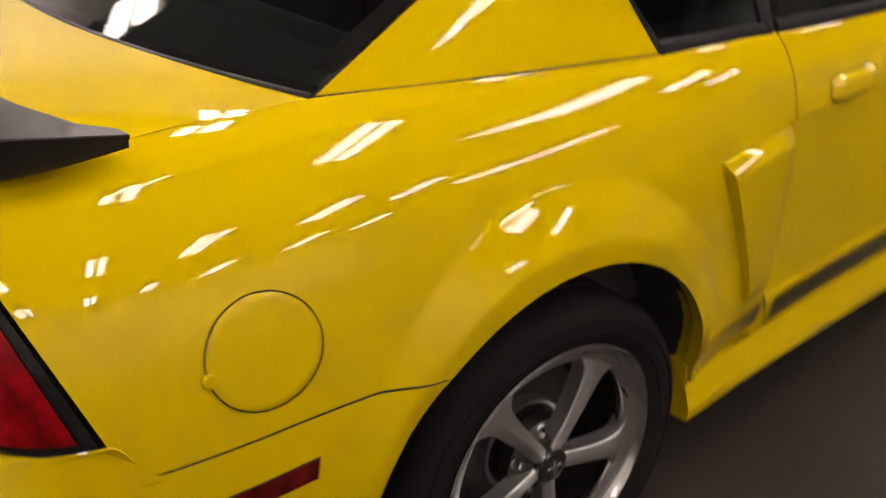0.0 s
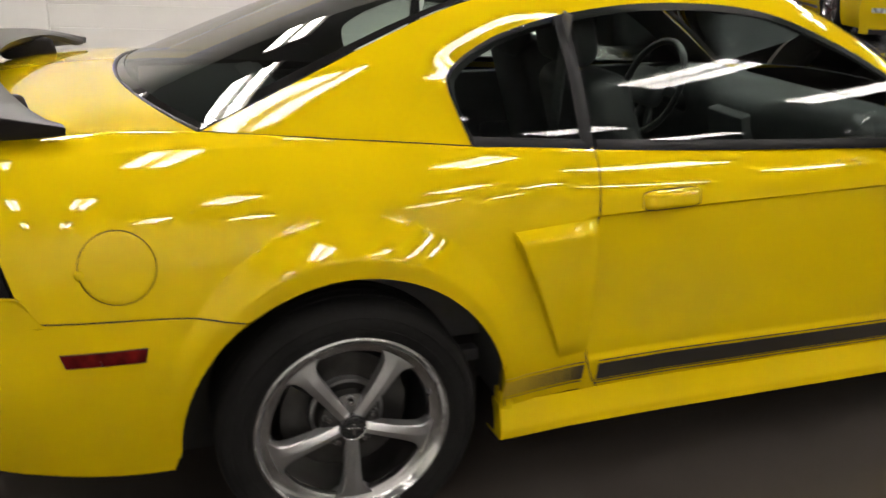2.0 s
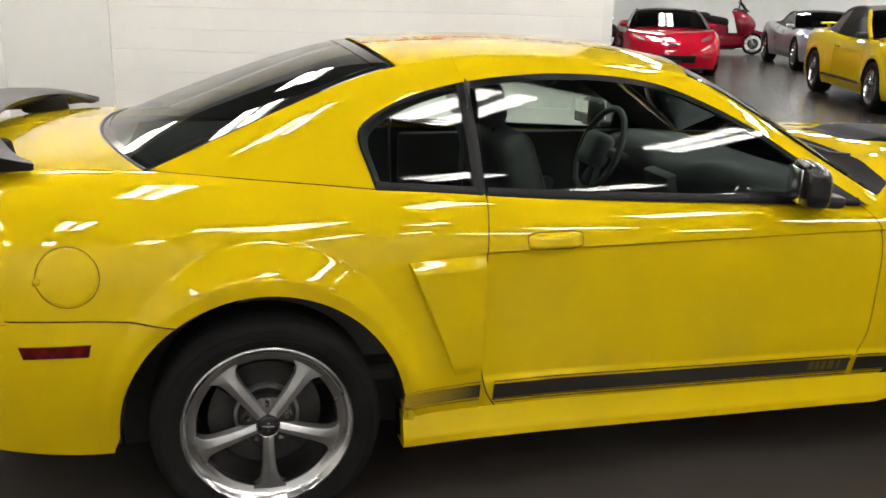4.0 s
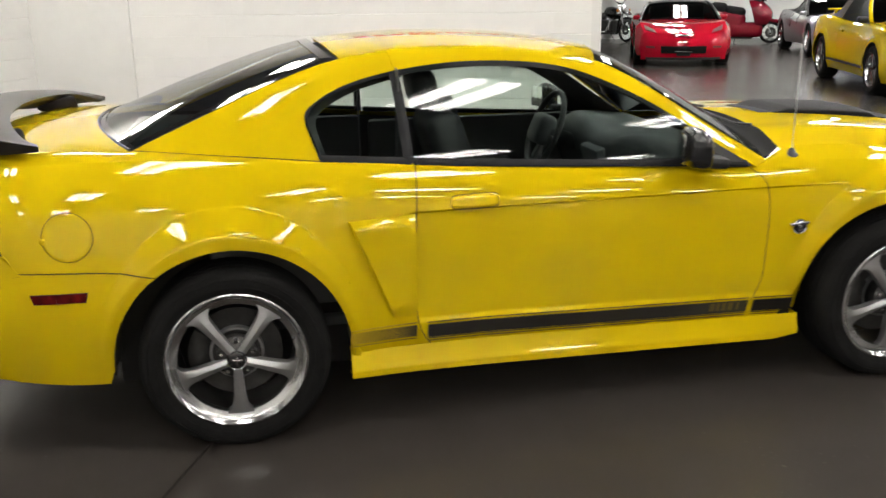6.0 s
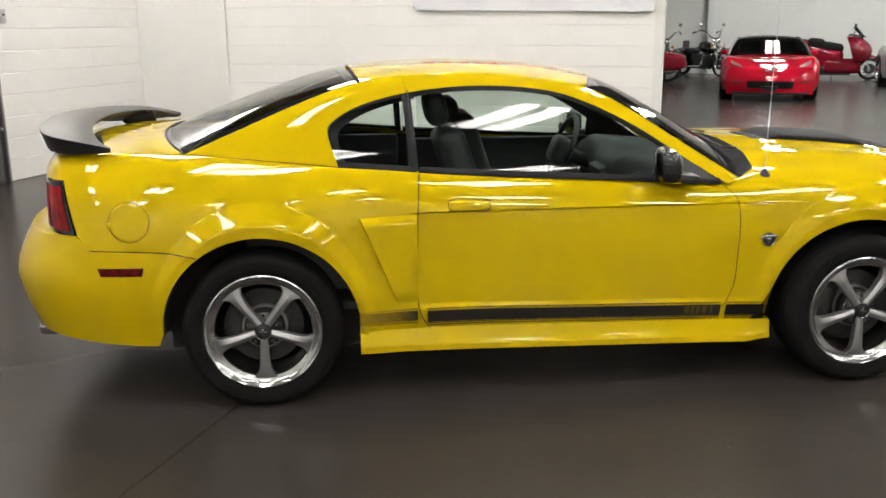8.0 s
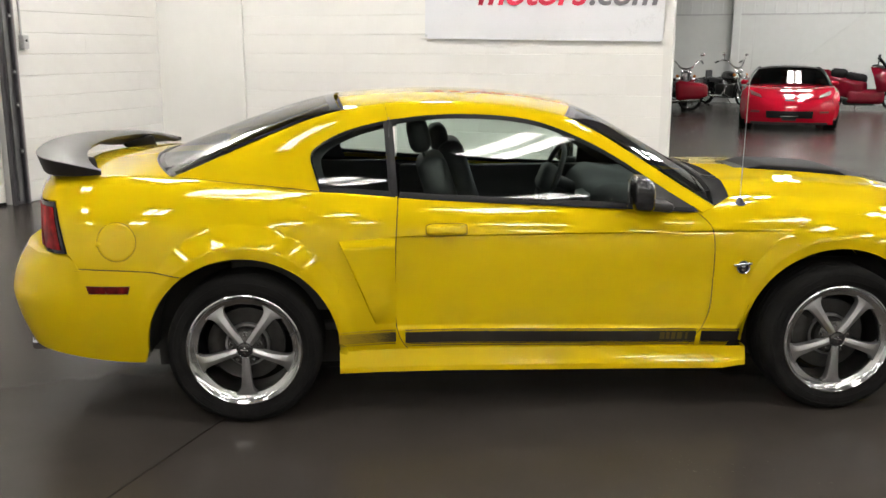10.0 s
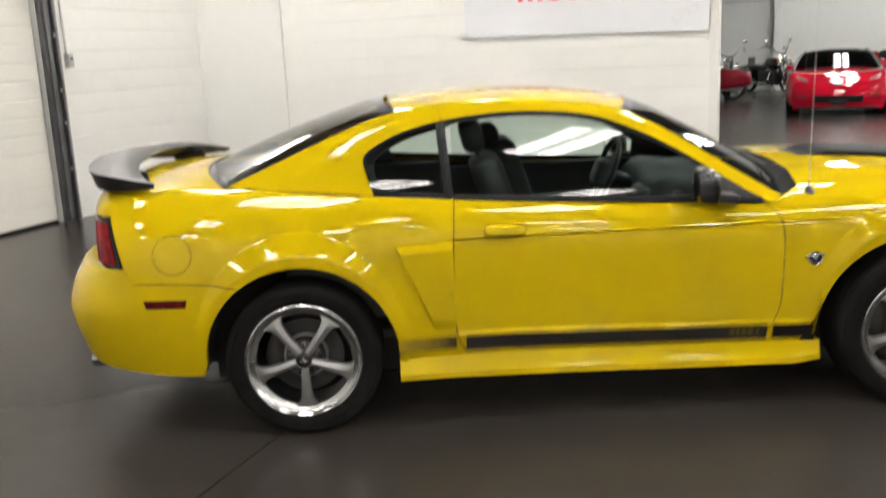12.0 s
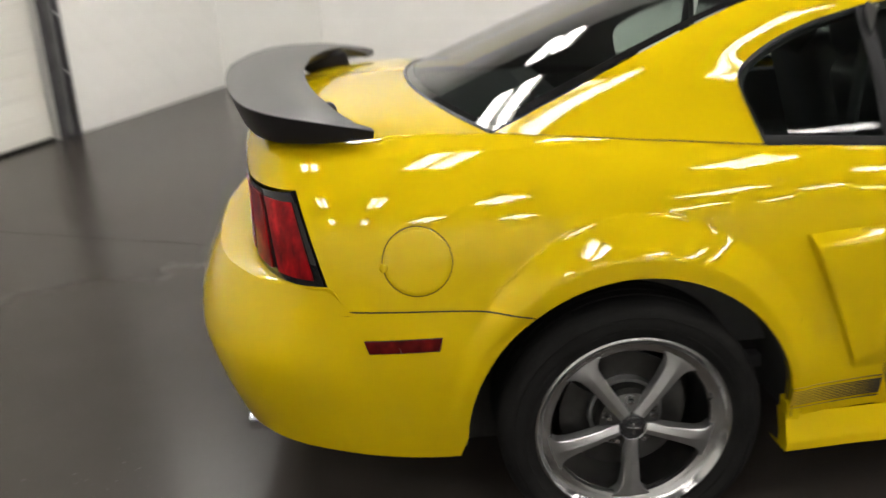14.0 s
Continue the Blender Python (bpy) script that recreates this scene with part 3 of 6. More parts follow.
def deck_point(u, v):
    """u from -1 to 1 across, v from the glass to the tail."""
    k = min(abs(u), 1.0)
    x0 = -0.30 - 0.172 * (1 - k**2.2)
    x = x0 + (-0.765 - 0.135 * (1 - k**2.78) ** 0.41 - x0) * v
    edge = belt(x) + shoulder_rise(x)
    return Vector((x, u * shoulder_in(x), edge + (deck_mid(x) - edge) * (1 - k**2.2)))


TAIL_S, TAIL_C = math.sin(0.16) ** 0.82, math.cos(0.16) ** 0.72


def tail_point(u, z, sign, off=0.0):
    """The body's rounded tail: u from the quarter's edge to the middle."""
    xl = quarter_rear(z)
    y0 = side(xl, z)
    xe = -0.935 + 0.05 * (z - 0.74) - 0.02 * step((z - 0.9) / 0.1)
    a = 0.16 + u * (math.pi / 2 - 0.16)
    x = xl + (xe - xl) * (math.sin(a) ** 0.82 - TAIL_S) / (1 - TAIL_S) - off * math.sin(a)
    y = y0 * max(math.cos(a), 0.0) ** 0.72 / TAIL_C + off * math.cos(a)
    return Vector((x, -sign * y, z))


bumper_plan = spline([(0.0, (-0.20, 0.872)), (0.16, (-0.40, 0.889)), (0.32, (-0.60, 0.878)), (0.46, (-0.78, 0.847)), (0.58, (-0.920, 0.780)), (0.70, (-1.034, 0.617)),
                      (0.84, (-1.104, 0.347)), (1.0, (-1.13, 0.0))])
PLAN_T = [i / 200 for i in range(201)]
PLAN_X = [bumper_plan(t)[0] for t in PLAN_T]


def flush(x, y, z):
    """Draws the bumper's upper side in, level with the quarter panel."""
    k = step((z - 0.56) / 0.12) * (1 - step((-x - 0.72) / 0.13))
    return y + (side(max(x, -0.85), z) - y) * k


def bumper_point(u, v, sign):
    zb = 0.272 + 0.05 * step(u / 0.6)
    x, z = -0.20 - 0.90 * u, zb
    for _ in range(6):
        zt = seam_z(x) - 0.0045 + 0.052 * min(max((-0.660 - x) / 0.042, 0.0), 1.0)
        z = zb + (zt - zb) * v
        dz = z - HUB_Z
        x0 = -math.sqrt(max(ARCH**2 - dz * dz, 0.0)) if dz > 0 else -ARCH - 0.02 * min(-dz / 0.05, 1)
        t0 = float(np.interp(-x0, [-a for a in PLAN_X], PLAN_T))
        t = t0 + (1 - t0) * u
        x = bumper_plan(t)[0]
    x, y = bumper_plan(t)
    xa, ya = bumper_plan(min(t + 0.01, 1.0))
    xb, yb = bumper_plan(max(t - 0.01, 0.0))
    nx, ny = ya - yb, -(xa - xb)
    n = math.hypot(nx, ny) or 1.0
    rear = step((t - 0.30) / 0.35)
    d = 0.085 * (max(0.56 - z, 0.0) / 0.29) ** 1.6 * (0.55 + 0.45 * rear)
    d += 0.078 * rear * (max(z - 0.52, 0.0) / 0.215) ** 2.0
    lift = arch_lift(x, z) if t < 0.5 else 0.0
    return Vector((x + nx / n * (-d), -sign * flush(x, y + ny / n * (-d) + lift, z), z))


def shelf_point(u, v, sign):
    u0 = float(np.interp(0.706, [-x for x in PLAN_X], PLAN_T))
    u0 = (u0 - 0.035) / 0.965
    a = bumper_point(u0 + (1 - u0) * u, 1.0, sign)
    b = tail_point(u, 0.742, sign, 0.004)
    m = a.lerp(b, v)
    m.z = a.z + (0.744 - a.z) * math.sin(v * math.pi / 2)
    return m


QUARTER_ROWS = levels(60, 34) + [("c", i / 8) for i in range(1, 9)]


def one_side(sign):
    tag = 1 if sign > 0 else -1
    bm = panel(quarter_rear, lambda z: door_rear(z) - GAP, quarter_low, wheel_us(-0.70, 0.645, 0.0, 60, 130), sign, QUARTER_ROWS)

    # the quarter's rear edge above the lamp, up and over the shoulder, and the tail that joins it
    edge = [panel_point(quarter_rear, lambda z: door_rear(z) - GAP, quarter_low, 0.0, row, sign) for row in QUARTER_ROWS]
    edge = [p for p in edge if p.z > 0.954]
    last = len(edge) - 1

    def tail_top(u, j):
        v, z0 = j / last, edge[0].z
        low, high = tail_point(u, z0, sign), deck_point(-sign * max(math.cos(u * math.pi / 2), 0.0) ** 0.72, 1.0)
        a, b, c, d = edge[0], tail_point(1, z0, sign), edge[-1], deck_point(0, 1.0)
        m = low.lerp(high, v) + edge[j].lerp(b.lerp(d, v), u) - a.lerp(b, u).lerp(c.lerp(d, u), v)
        m.x -= 0.018 * math.sin(math.pi * v) * u
        return m if u > 0 else edge[j]

    patch(tail_top, 28, list(range(last + 1)), (-1, -sign, 0.3), bm)
    bmesh.ops.remove_doubles(bm, verts=bm.verts, dist=0.0004)
    quarter = part("quarter_panel", bm, YELLOW, car, thick=0.003, sharp=80)
    part("tail_panel", patch(lambda u, v: tail_point(0.66 + 0.34 * u, 0.735 + 0.225 * v, sign, -0.002), 12, 6, (-1, 0, 0)), YELLOW, car, thick=0.003)
    part("lamp_sill", patch(lambda u, v: tail_point(u, 0.69 + 0.05 * v, sign, -0.003), 16, 3, (-1, -sign, 0)), YELLOW, car, thick=0.003)

    # dark strips just under the skin: painted shade in door gaps and bumper seam
    def gap_shade(edge, z0, z1):
        return patch(lambda u, v: (lambda z: (lambda x: (x, -sign * (side(x, z) - 0.0016), z))(edge(z) - 0.0032 + 0.0064 * v))(z0 + (z1 - z0) * u), 60, 2, (0, -sign, 0))

    part("door_gap_shade", gap_shade(door_rear, 0.304, 0.954), LINER, quarter)
    part("door_gap_shade", gap_shade(door_front, 0.285, 0.884), LINER, quarter)

    def bumper_gap_shade(u, v):
        x = -0.245 - 0.41 * u
        z = seam_z(x) - 0.0065 + 0.0085 * v
        return (x, -sign * (side(x, z) - 0.0016), z)

    part("bumper_gap_shade", patch(bumper_gap_shade, 50, 2, (0, -sign, 0)), LINER, quarter)

    def corner_gap_shade(u, v):
        z = 0.686 + 0.052 * u
        x = quarter_rear(z) - 0.0045 + 0.006 * v
        return (x, -sign * (side(x, z) - 0.0016), z)

    part("bumper_gap_shade", patch(corner_gap_shade, 12, 2, (0, -sign, 0)), LINER, quarter)

    bm = panel(lambda z: door_rear(z) + GAP, lambda z: door_front(z) - GAP, lambda x: 0.302 - sill_drop(x), 70, sign)
    door = part("door", bm, YELLOW, car, thick=0.003, sharp=50)
    bm = panel(lambda z: door_front(z) + GAP, lambda z: 3.14, lambda x: arch_z(x, 0.302 - sill_drop(x) if x < FRONT else 0.36), wheel_us(2.03, 3.14, FRONT, 56, 100), sign)
    patch(lambda u, v: hood_point(-sign * (0.885 + 0.115 * u), v), 5, 24, (0, 0, 1), bm)

    def foot(u, v):
        """The fender's top beside the cowl, up to the hood's corner."""
        inner = Vector((1.99, 0.762, 0.884)).lerp(hood_point(0.885, 0.0), u)
        outer = Vector((1.99, side(1.99, belt(1.99)), belt(1.99))).lerp(hood_point(1.0, 0.0), u)
        outer = Vector((outer.x, side(outer.x, belt(outer.x)), belt(outer.x)))
        p = outer.lerp(inner, v)
        p.z += 0.008 * math.sin(math.pi * v) * u
        return (p.x, -sign * p.y, p.z)

    patch(foot, 10, 5, (0, 0, 1), bm)
    bmesh.ops.remove_doubles(bm, verts=bm.verts, dist=0.0004)
    part("front_fender", bm, YELLOW, car, thick=0.003, sharp=50)

    # inner dark shell that shows in the gaps, and the wheel housings
    bm = patch(lambda u, v: (lambda x: (lambda z: (x, -sign * (side(x, z) - 0.03 - 0.03 * v), z))(arch_z(x, 0.29) + 0.004 + (belt(x) - 0.02 - arch_z(x, 0.29)) * v))(-0.78 + 3.85 * u), wheel_us(-0.78, 3.07, 0.0, 20, 90), 8, (0, -sign, 0))
    part("inner_body", bm, LINER, car)
    for xc in (0.0, FRONT):
        bm = bmesh.new()
        patch(lambda u, v: (xc + (ARCH + 0.008) * math.cos(math.pi * (1.04 * u - 0.02)), -sign * ((0.845 if xc == 0.0 else 0.775) - 0.38 * v), HUB_Z + (ARCH + 0.008) * math.sin(math.pi * (1.04 * u - 0.02))), 36, 4, None, bm)
        patch(lambda u, v: (xc + ARCH * v * math.cos(math.pi * (1.04 * u - 0.02)), -sign * 0.425, HUB_Z + ARCH * v * math.sin(math.pi * (1.04 * u - 0.02))), 36, 3, None, bm)
        part("wheel_housing", bm, LINER, car)

    # rear bumper side, shelf and tail lamp
    bm = patch(lambda u, v: bumper_point(u, v, sign), [i / 90 for i in range(91)], 44, (-1, -2 * sign, 0))
    patch(lambda u, v: shelf_point(u, v, sign), 24, 6, (-1, 0, 1), bm)
    bmesh.ops.remove_doubles(bm, verts=bm.verts, dist=0.0004)
    bumper = part("rear_bumper", bm, YELLOW, car, thick=0.003, sharp=50)
    mark_y = lambda x, z: side_bumper(x, z)

    def mark(u, v, off=0.003, grow=0.0):
        x = -0.632 - grow + (0.178 + 2 * grow) * u + (0.010 if u < 0.5 else -0.008) * (1 - v)
        z = 0.584 - grow + (0.030 + 2 * grow) * v
        return (x, -sign * (mark_y(x, z) + off), z)

    marker = part("side_marker", patch(lambda u, v: mark(u, v), 12, 2, (0, -sign, 0)), DARK_LENS, bumper, "dark red side marker lens", thick=0.004)
    part("bezel", patch(lambda u, v: mark(u, v, 0.0012, 0.002), 12, 2, (0, -sign, 0)), BLACK_TRIM, marker, thick=0.003)

    lamp = part("tail_lamp", patch(lambda u, v: tail_point(0.015 + 0.66 * u, 0.748 + 0.204 * v - 0.012 * u, sign, 0.004), 26, 10, (-1, -sign, 0)), BLACK_FRIT, car, "red three-segment tail lamp in a black bezel", thick=0.006)
    for u0, u1 in ((0.05, 0.285), (0.335, 0.52), (0.56, 0.64)):
        part("lens", patch(lambda u, v: tail_point(u0 + (u1 - u0) * u + 0.006 * (1 - v) * (1 - u), 0.762 + 0.170 * v, sign, 0.0085), 10, 8, (-1, -sign, 0)), RED_LENS, lamp, "red ribbed lens", thick=0.003)

    # rocker skirt
    prof = spline([(0.0, (0.8025, 0.303)), (0.18, (0.8068, 0.288)), (0.36, (0.8128, 0.268)), (0.55, (0.8205, 0.246)), (0.7, (0.8258, 0.230)), (0.82, (0.8265, 0.216)), (0.92, (0.820, 0.207)), (1.0, (0.78, 0.204))])

    sill_half = lambda x: half_width(x) - half_width(1.2) + side(1.2, 0.303) - 0.034 * (((0.197 + sill_drop(x)) / 0.22) ** 2 - (0.197 / 0.22) ** 2)

    def skirt(u, v):
        x = 0.3985 + (2.193 - 0.3985) * u
        y, z = prof(v)
        y += (sill_half(x) - 0.801) * (1 - 0.3 * v) + 0.001
        flare = step((0.12 - u) / 0.12)
        front = step((u - 0.93) / 0.07)
        z += -0.004 * flare * v - 0.014 * u * v + 0.012 * front * v
        y += 0.006 * flare * math.sin(math.pi * v) - 0.018 * front * v
        return (x, -sign * y, z - sill_drop(x) * (1 - 0.5 * v))

    part("side_skirt", patch(skirt, 70, [i / 24 for i in range(25)], (0, -sign, 0.2)), YELLOW, car, thick=0.004)
    bm = patch(lambda u, v: (lambda y, z: (0.3985, -sign * (y + (max(y - 0.05, 0.74) - y) * u - 0.001), z))(skirt(0, v)[1] * -sign, skirt(0, v)[2]), 3, [i / 16 for i in range(17)], (-1, 0, 0))
    part("skirt_end", bm, YELLOW, car, thick=0.003)
    bm = patch(lambda u, v: (lambda y, z: (2.192, -sign * (y + (max(y - 0.05, 0.70) - y) * u - 0.001), z))(skirt(1, v)[1] * -sign, skirt(1, v)[2]), 3, [i / 16 for i in range(17)], (1, 0, 0))
    part("skirt_end", bm, YELLOW, car, thick=0.003)

    for xc, long in ((0.0, 0.84), (FRONT + 0.02, 0.96)):
        part("inner_well", block((long, 0.02, 0.46), (xc, -sign * 0.605, 0.41), 0.004), LINER, car)

    part("sill_corner", block((0.034, 0.05, 0.066), (0.4175, -sign * 0.814, 0.305), 0.004), YELLOW, quarter)

    def lip(u, v, xc, a0, a1):
        a = a0 + (a1 - a0) * u
        x, z = xc + ARCH * math.cos(a), HUB_Z + ARCH * math.sin(a)
        return (x + 0.004 * v * math.cos(a), -sign * (side(x, z) - 0.0005 - 0.028 * v), z + 0.004 * v * math.sin(a))

    part("arch_lip", patch(lambda u, v: lip(u, v, 0.0, -0.06, math.pi * 0.71), 40, 3, (0, 0, -1)), YELLOW, quarter)
    part("arch_flange", patch(lambda u, v: lip(u, 2.1 * v, 0.0, -0.10, 0.55), 16, 3, (-1, 0, -0.3)), YELLOW, quarter)
    part("arch_lip", patch(lambda u, v: lip(u, v, FRONT, 0.08, math.pi * 1.02), 40, 3, (0, 0, -1)), YELLOW, car)
    part("arch_lip", patch(lambda u, v: (lambda p: (p.x, p.y + sign * 0.03 * v, p.z))(bumper_point(0.0, u, sign)), 14, 2, (1, 0, 0)), YELLOW, bumper)

    # side scoop: a raised wedge ahead of the rear wheel
    def scoop(u, v):
        xl, xr = 0.402 + 0.152 * (1 - v) ** 0.95, 0.6405
        z = 0.418 + (0.790 + 0.010 * u - 0.418) * v
        x = xl + (xr - xl) * u
        left = step((x - xl) / 0.007)
        right = 1 - 0.40 * u
        top = step((0.802 - z) / 0.042)
        base = step((z - 0.418) / 0.05)
        h = -0.0008 + 0.027 * left * right * top * base * (0.55 + 0.45 * v)
        return (x, -sign * (side(x, z) + h), z)

    us = [0, 0.01, 0.03, 0.055, 0.09] + [0.14 + 0.08 * i for i in range(9)] + [0.86, 0.9, 0.94, 0.97, 1]
    vs = [0, 0.03, 0.06, 0.1] + [0.16 + 0.09 * i for i in range(8)] + [0.86, 0.89, 0.91, 0.93, 0.95, 0.97, 0.985, 1]
    part("side_scoop", patch(scoop, us, vs, (0, -sign, 0)), YELLOW, quarter, thick=0.003, sharp=40)

    # stripes along the sill
    def stripe(x0, x1, z0, z1, off=0.0016):
        return patch(lambda u, v: (lambda x, z: (x, -sign * (side(x, z) + off), z))(x0 + (x1 - x0) * u, z0 + (z1 - z0) * v - 1.25 * sill_drop(x0 + (x1 - x0) * u)), max(int((x1 - x0) / 0.03), 3), 4, (0, -sign, 0))

    for owner, x0, x1 in ((door, 0.680, 1.962), (car, 1.985, 2.158)):
        bm = stripe(x0, x1, 0.331, 0.384, 0.002)
        for zl in (0.391, 0.325, 0.315):
            patch(lambda u, v: (lambda x, z: (x, -sign * (side(x, z) + 0.002), z))(x0 + (x1 - x0) * u, zl + 0.004 * v - 1.25 * sill_drop(x0 + (x1 - x0) * u)), 40, 1, (0, -sign, 0), bm)
        part("stripe", bm, DECAL_FADE if owner is door else DECAL, owner, "black vinyl stripe")
    bm = stripe(0.398, 0.640, 0.337, 0.384)
    patch(lambda u, v: (lambda x, z: (x, -sign * (side(x, z) + 0.0016), z))(0.398 + 0.242 * u, 0.391 + 0.004 * v), 8, 1, (0, -sign, 0), bm)
    patch(lambda u, v: (lambda x, z: (x, -sign * (side(x, z) + 0.0016), z))(0.398 + 0.242 * u, 0.327 + 0.004 * v), 8, 1, (0, -sign, 0), bm)
    part("stripe", bm, DECAL_FADE, quarter, "fading black vinyl stripe")
    for k, (x, w) in enumerate(((1.800, 0.022), (1.828, 0.016), (1.852, 0.018), (1.878, 0.022), (1.915, 0.010))):
        part("bar", stripe(x, x + w, 0.343, 0.378, 0.003), BAR_YELLOW, door)

    # door handle; a thin dark rim stands in for the shade round it
    def handle(u, v, grow, off):
        a = 2 * math.pi * u
        c, s = math.cos(a), math.sin(a)
        k = 1 / (abs(c) ** 5 + abs(s) ** 5) ** 0.2
        x = 0.857 + (0.086 + grow) * c * k * v
        z = 0.829 + (0.0245 + grow) * s * k * v
        bulge = off * (1 - v**6) + 0.002
        return (x, -sign * (side(x, max(z, CREASE + 0.006)) + bulge), z)

    hd = part("handle", patch(lambda u, v: handle(u, v, 0, 0.014), 40, [0.02, 0.3, 0.6, 0.8, 0.9, 0.96, 1.0], (0, -sign, 0)), YELLOW, door, "yellow pull-up door handle")
    part("recess_shade", patch(lambda u, v: handle(u, v, 0.0022, -0.0012), 40, [0.7, 1.0], (0, -sign, 0)), LINER, hd)

    # round filler door with its gap and finger notch, on this side only
    if sign > 0:
        def disc(u, v, r0, r1, off):
            a, r = 2 * math.pi * u, r0 + (r1 - r0) * v
            x, z = -0.498 + r * math.cos(a), 0.798 + r * math.sin(a)
            return (x, -(side(x, z) + off), z)

        fd = part("filler_door", patch(lambda u, v: disc(u, v, 0.0005, 0.0785, 0.0016 - 0.0012 * (v > 0.99)), 56, [0, 0.3, 0.6, 0.85, 0.97, 1.0], (0, -1, 0)), YELLOW, quarter)
        # dark ring on the paint stands in for shade in the door's groove
        part("gap", patch(lambda u, v: disc(u, v, 0.0781, 0.0801, 0.0020), 56, 1, (0, -1, 0)), BLACK_SEAL, fd)
        bm = bmesh.new()
        bmesh.ops.create_uvsphere(bm, u_segments=16, v_segments=8, radius=0.011)
        for v in bm.verts:
            v.co = Vector((v.co.x, v.co.y * 0.4, v.co.z * 1.1))
        part("notch", bm, YELLOW, fd, at=pose(-0.574, -side(-0.574, 0.79) - 0.0005, 0.788))
    return quarter, door


def side_bumper(x, z):
    """Half-width of the bumper's side at x."""
    t = float(np.interp(-x, [-v for v in PLAN_X], PLAN_T))
    y = bumper_plan(t)[1]
    rear = step((t - 0.30) / 0.35)
    d = 0.085 * (max(0.56 - z, 0.0) / 0.29) ** 1.6 * (0.55 + 0.45 * rear) + 0.078 * rear * (max(z - 0.52, 0.0) / 0.215) ** 2.0
    return flush(x, y - d + arch_lift(x, z), z)


hood_mid = spline([(2.10, 0.988), (2.3, 0.994), (2.6, 0.988), (2.85, 0.971), (3.1, 0.925), (3.38, 0.79)])


def hood_point(u, v):
    x0 = 2.102 + 0.078 * (1 - abs(u) ** 2.4)
    x = x0 + (3.12 + 0.24 * (1 - u * u) - x0) * v
    e = side(x, belt(x))
    ridge = 0.008 * math.exp(-((abs(u) - 0.62) / 0.10) ** 2) * (1 - step((v - 0.7) / 0.3))
    return Vector((x, u * e, belt(x) + (hood_mid(x) - belt(x) - 0.028) * (1 - abs(u) ** 2.2) + 0.028 * (1 - abs(u) ** 16) + ridge))


def fade_decal():
    """Black vinyl that thins out rearwards in fine lines over the yellow."""
    m, t, b = nodes_of("fading_decal")
    co = t.nodes.new("ShaderNodeTexCoord")
    sep = t.nodes.new("ShaderNodeSeparateXYZ")
    link(t, co.outputs["Object"], sep.inputs[0])
    wave = t.nodes.new("ShaderNodeMath")
    wave.operation = "SINE"
    mul = t.nodes.new("ShaderNodeMath")
    mul.operation = "MULTIPLY"
    mul.inputs[1].default_value = 2 * math.pi / 0.0052
    link(t, sep.outputs["Z"], mul.inputs[0])
    link(t, mul.outputs[0], wave.inputs[0])
    grad = t.nodes.new("ShaderNodeMapRange")
    grad.inputs["From Min"].default_value, grad.inputs["From Max"].default_value = 0.40, 0.69
    grad.inputs["To Min"].default_value, grad.inputs["To Max"].default_value = -0.55, 1.6
    link(t, sep.outputs["X"], grad.inputs["Value"])
    add = t.nodes.new("ShaderNodeMath")
    add.operation = "MULTIPLY_ADD"
    link(t, wave.outputs[0], add.inputs[0])
    add.inputs[1].default_value = 0.9
    link(t, grad.outputs[0], add.inputs[2])
    r = ramp(t, add.outputs[0], [(0.0, (0.62, 0.42, 0.012)), (0.35, (0.024, 0.021, 0.018))])
    link(t, r.outputs[0], b.inputs["Base Color"])
    b.inputs["Roughness"].default_value = 0.4
    b.inputs["Coat Weight"].default_value = 0.3
    return m


DECAL_FADE = fade_decal()
BAR_YELLOW = surface("dull_yellow_vinyl", (0.11, 0.082, 0.014), rough=0.45)
quarter_right, door_right = one_side(1)
quarter_left, door_left = one_side(-1)

part("deck_lid", patch(lambda u, v: deck_point(0.997 * math.sin(math.pi * (u - 0.5)), v), 64, 24, (0, 0, 1)), YELLOW, car, thick=0.003)
part("hood", patch(lambda u, v: hood_point(-0.884 + 1.768 * u, v), 64, 30, (0, 0, 1)), YELLOW, car, thick=0.004)
stripe_hood = lambda u, v: hood_point((2 * u - 1) * (0.20 + 0.11 * min(v / 0.5, 1.0)), 0.13 + 0.87 * v) + Vector((0, 0, 0.002))
part("hood_stripe", patch(stripe_hood, 14, 30, (0, 0, 1)), BLACK_MATT, car, "wide matt black hood stripe")


def hood_scoop():
    bm = bmesh.new()

    def f(u, v):
        x = 2.40 + 0.43 * min(v, 1.0)
        w = 0.165 + 0.085 * min(v, 1.0) ** 0.7
        a = u * math.pi
        y = -w * math.copysign(abs(math.cos(a)) ** 0.45, math.cos(a))
        k = abs(y) / side(x, belt(x))
        base = belt(x) + (hood_mid(x) - belt(x) - 0.028) * (1 - k**2.2) + 0.028 * (1 - k**16)
        h = (0.003 + 0.022 * step(min(v, 1.0) / 0.16)) * abs(math.sin(a)) ** 0.3
        return (x + (0.03 if v > 1 else 0.0), y, base + (h if v <= 1 else 0.0))

    patch(f, 28, [i / 14 for i in range(15)] + [1.01], (0, 0, 1), bm)
    return bm


part("hood_scoop", hood_scoop(), BLACK_MATT, car, "matt black raised hood scoop", thick=0.012)

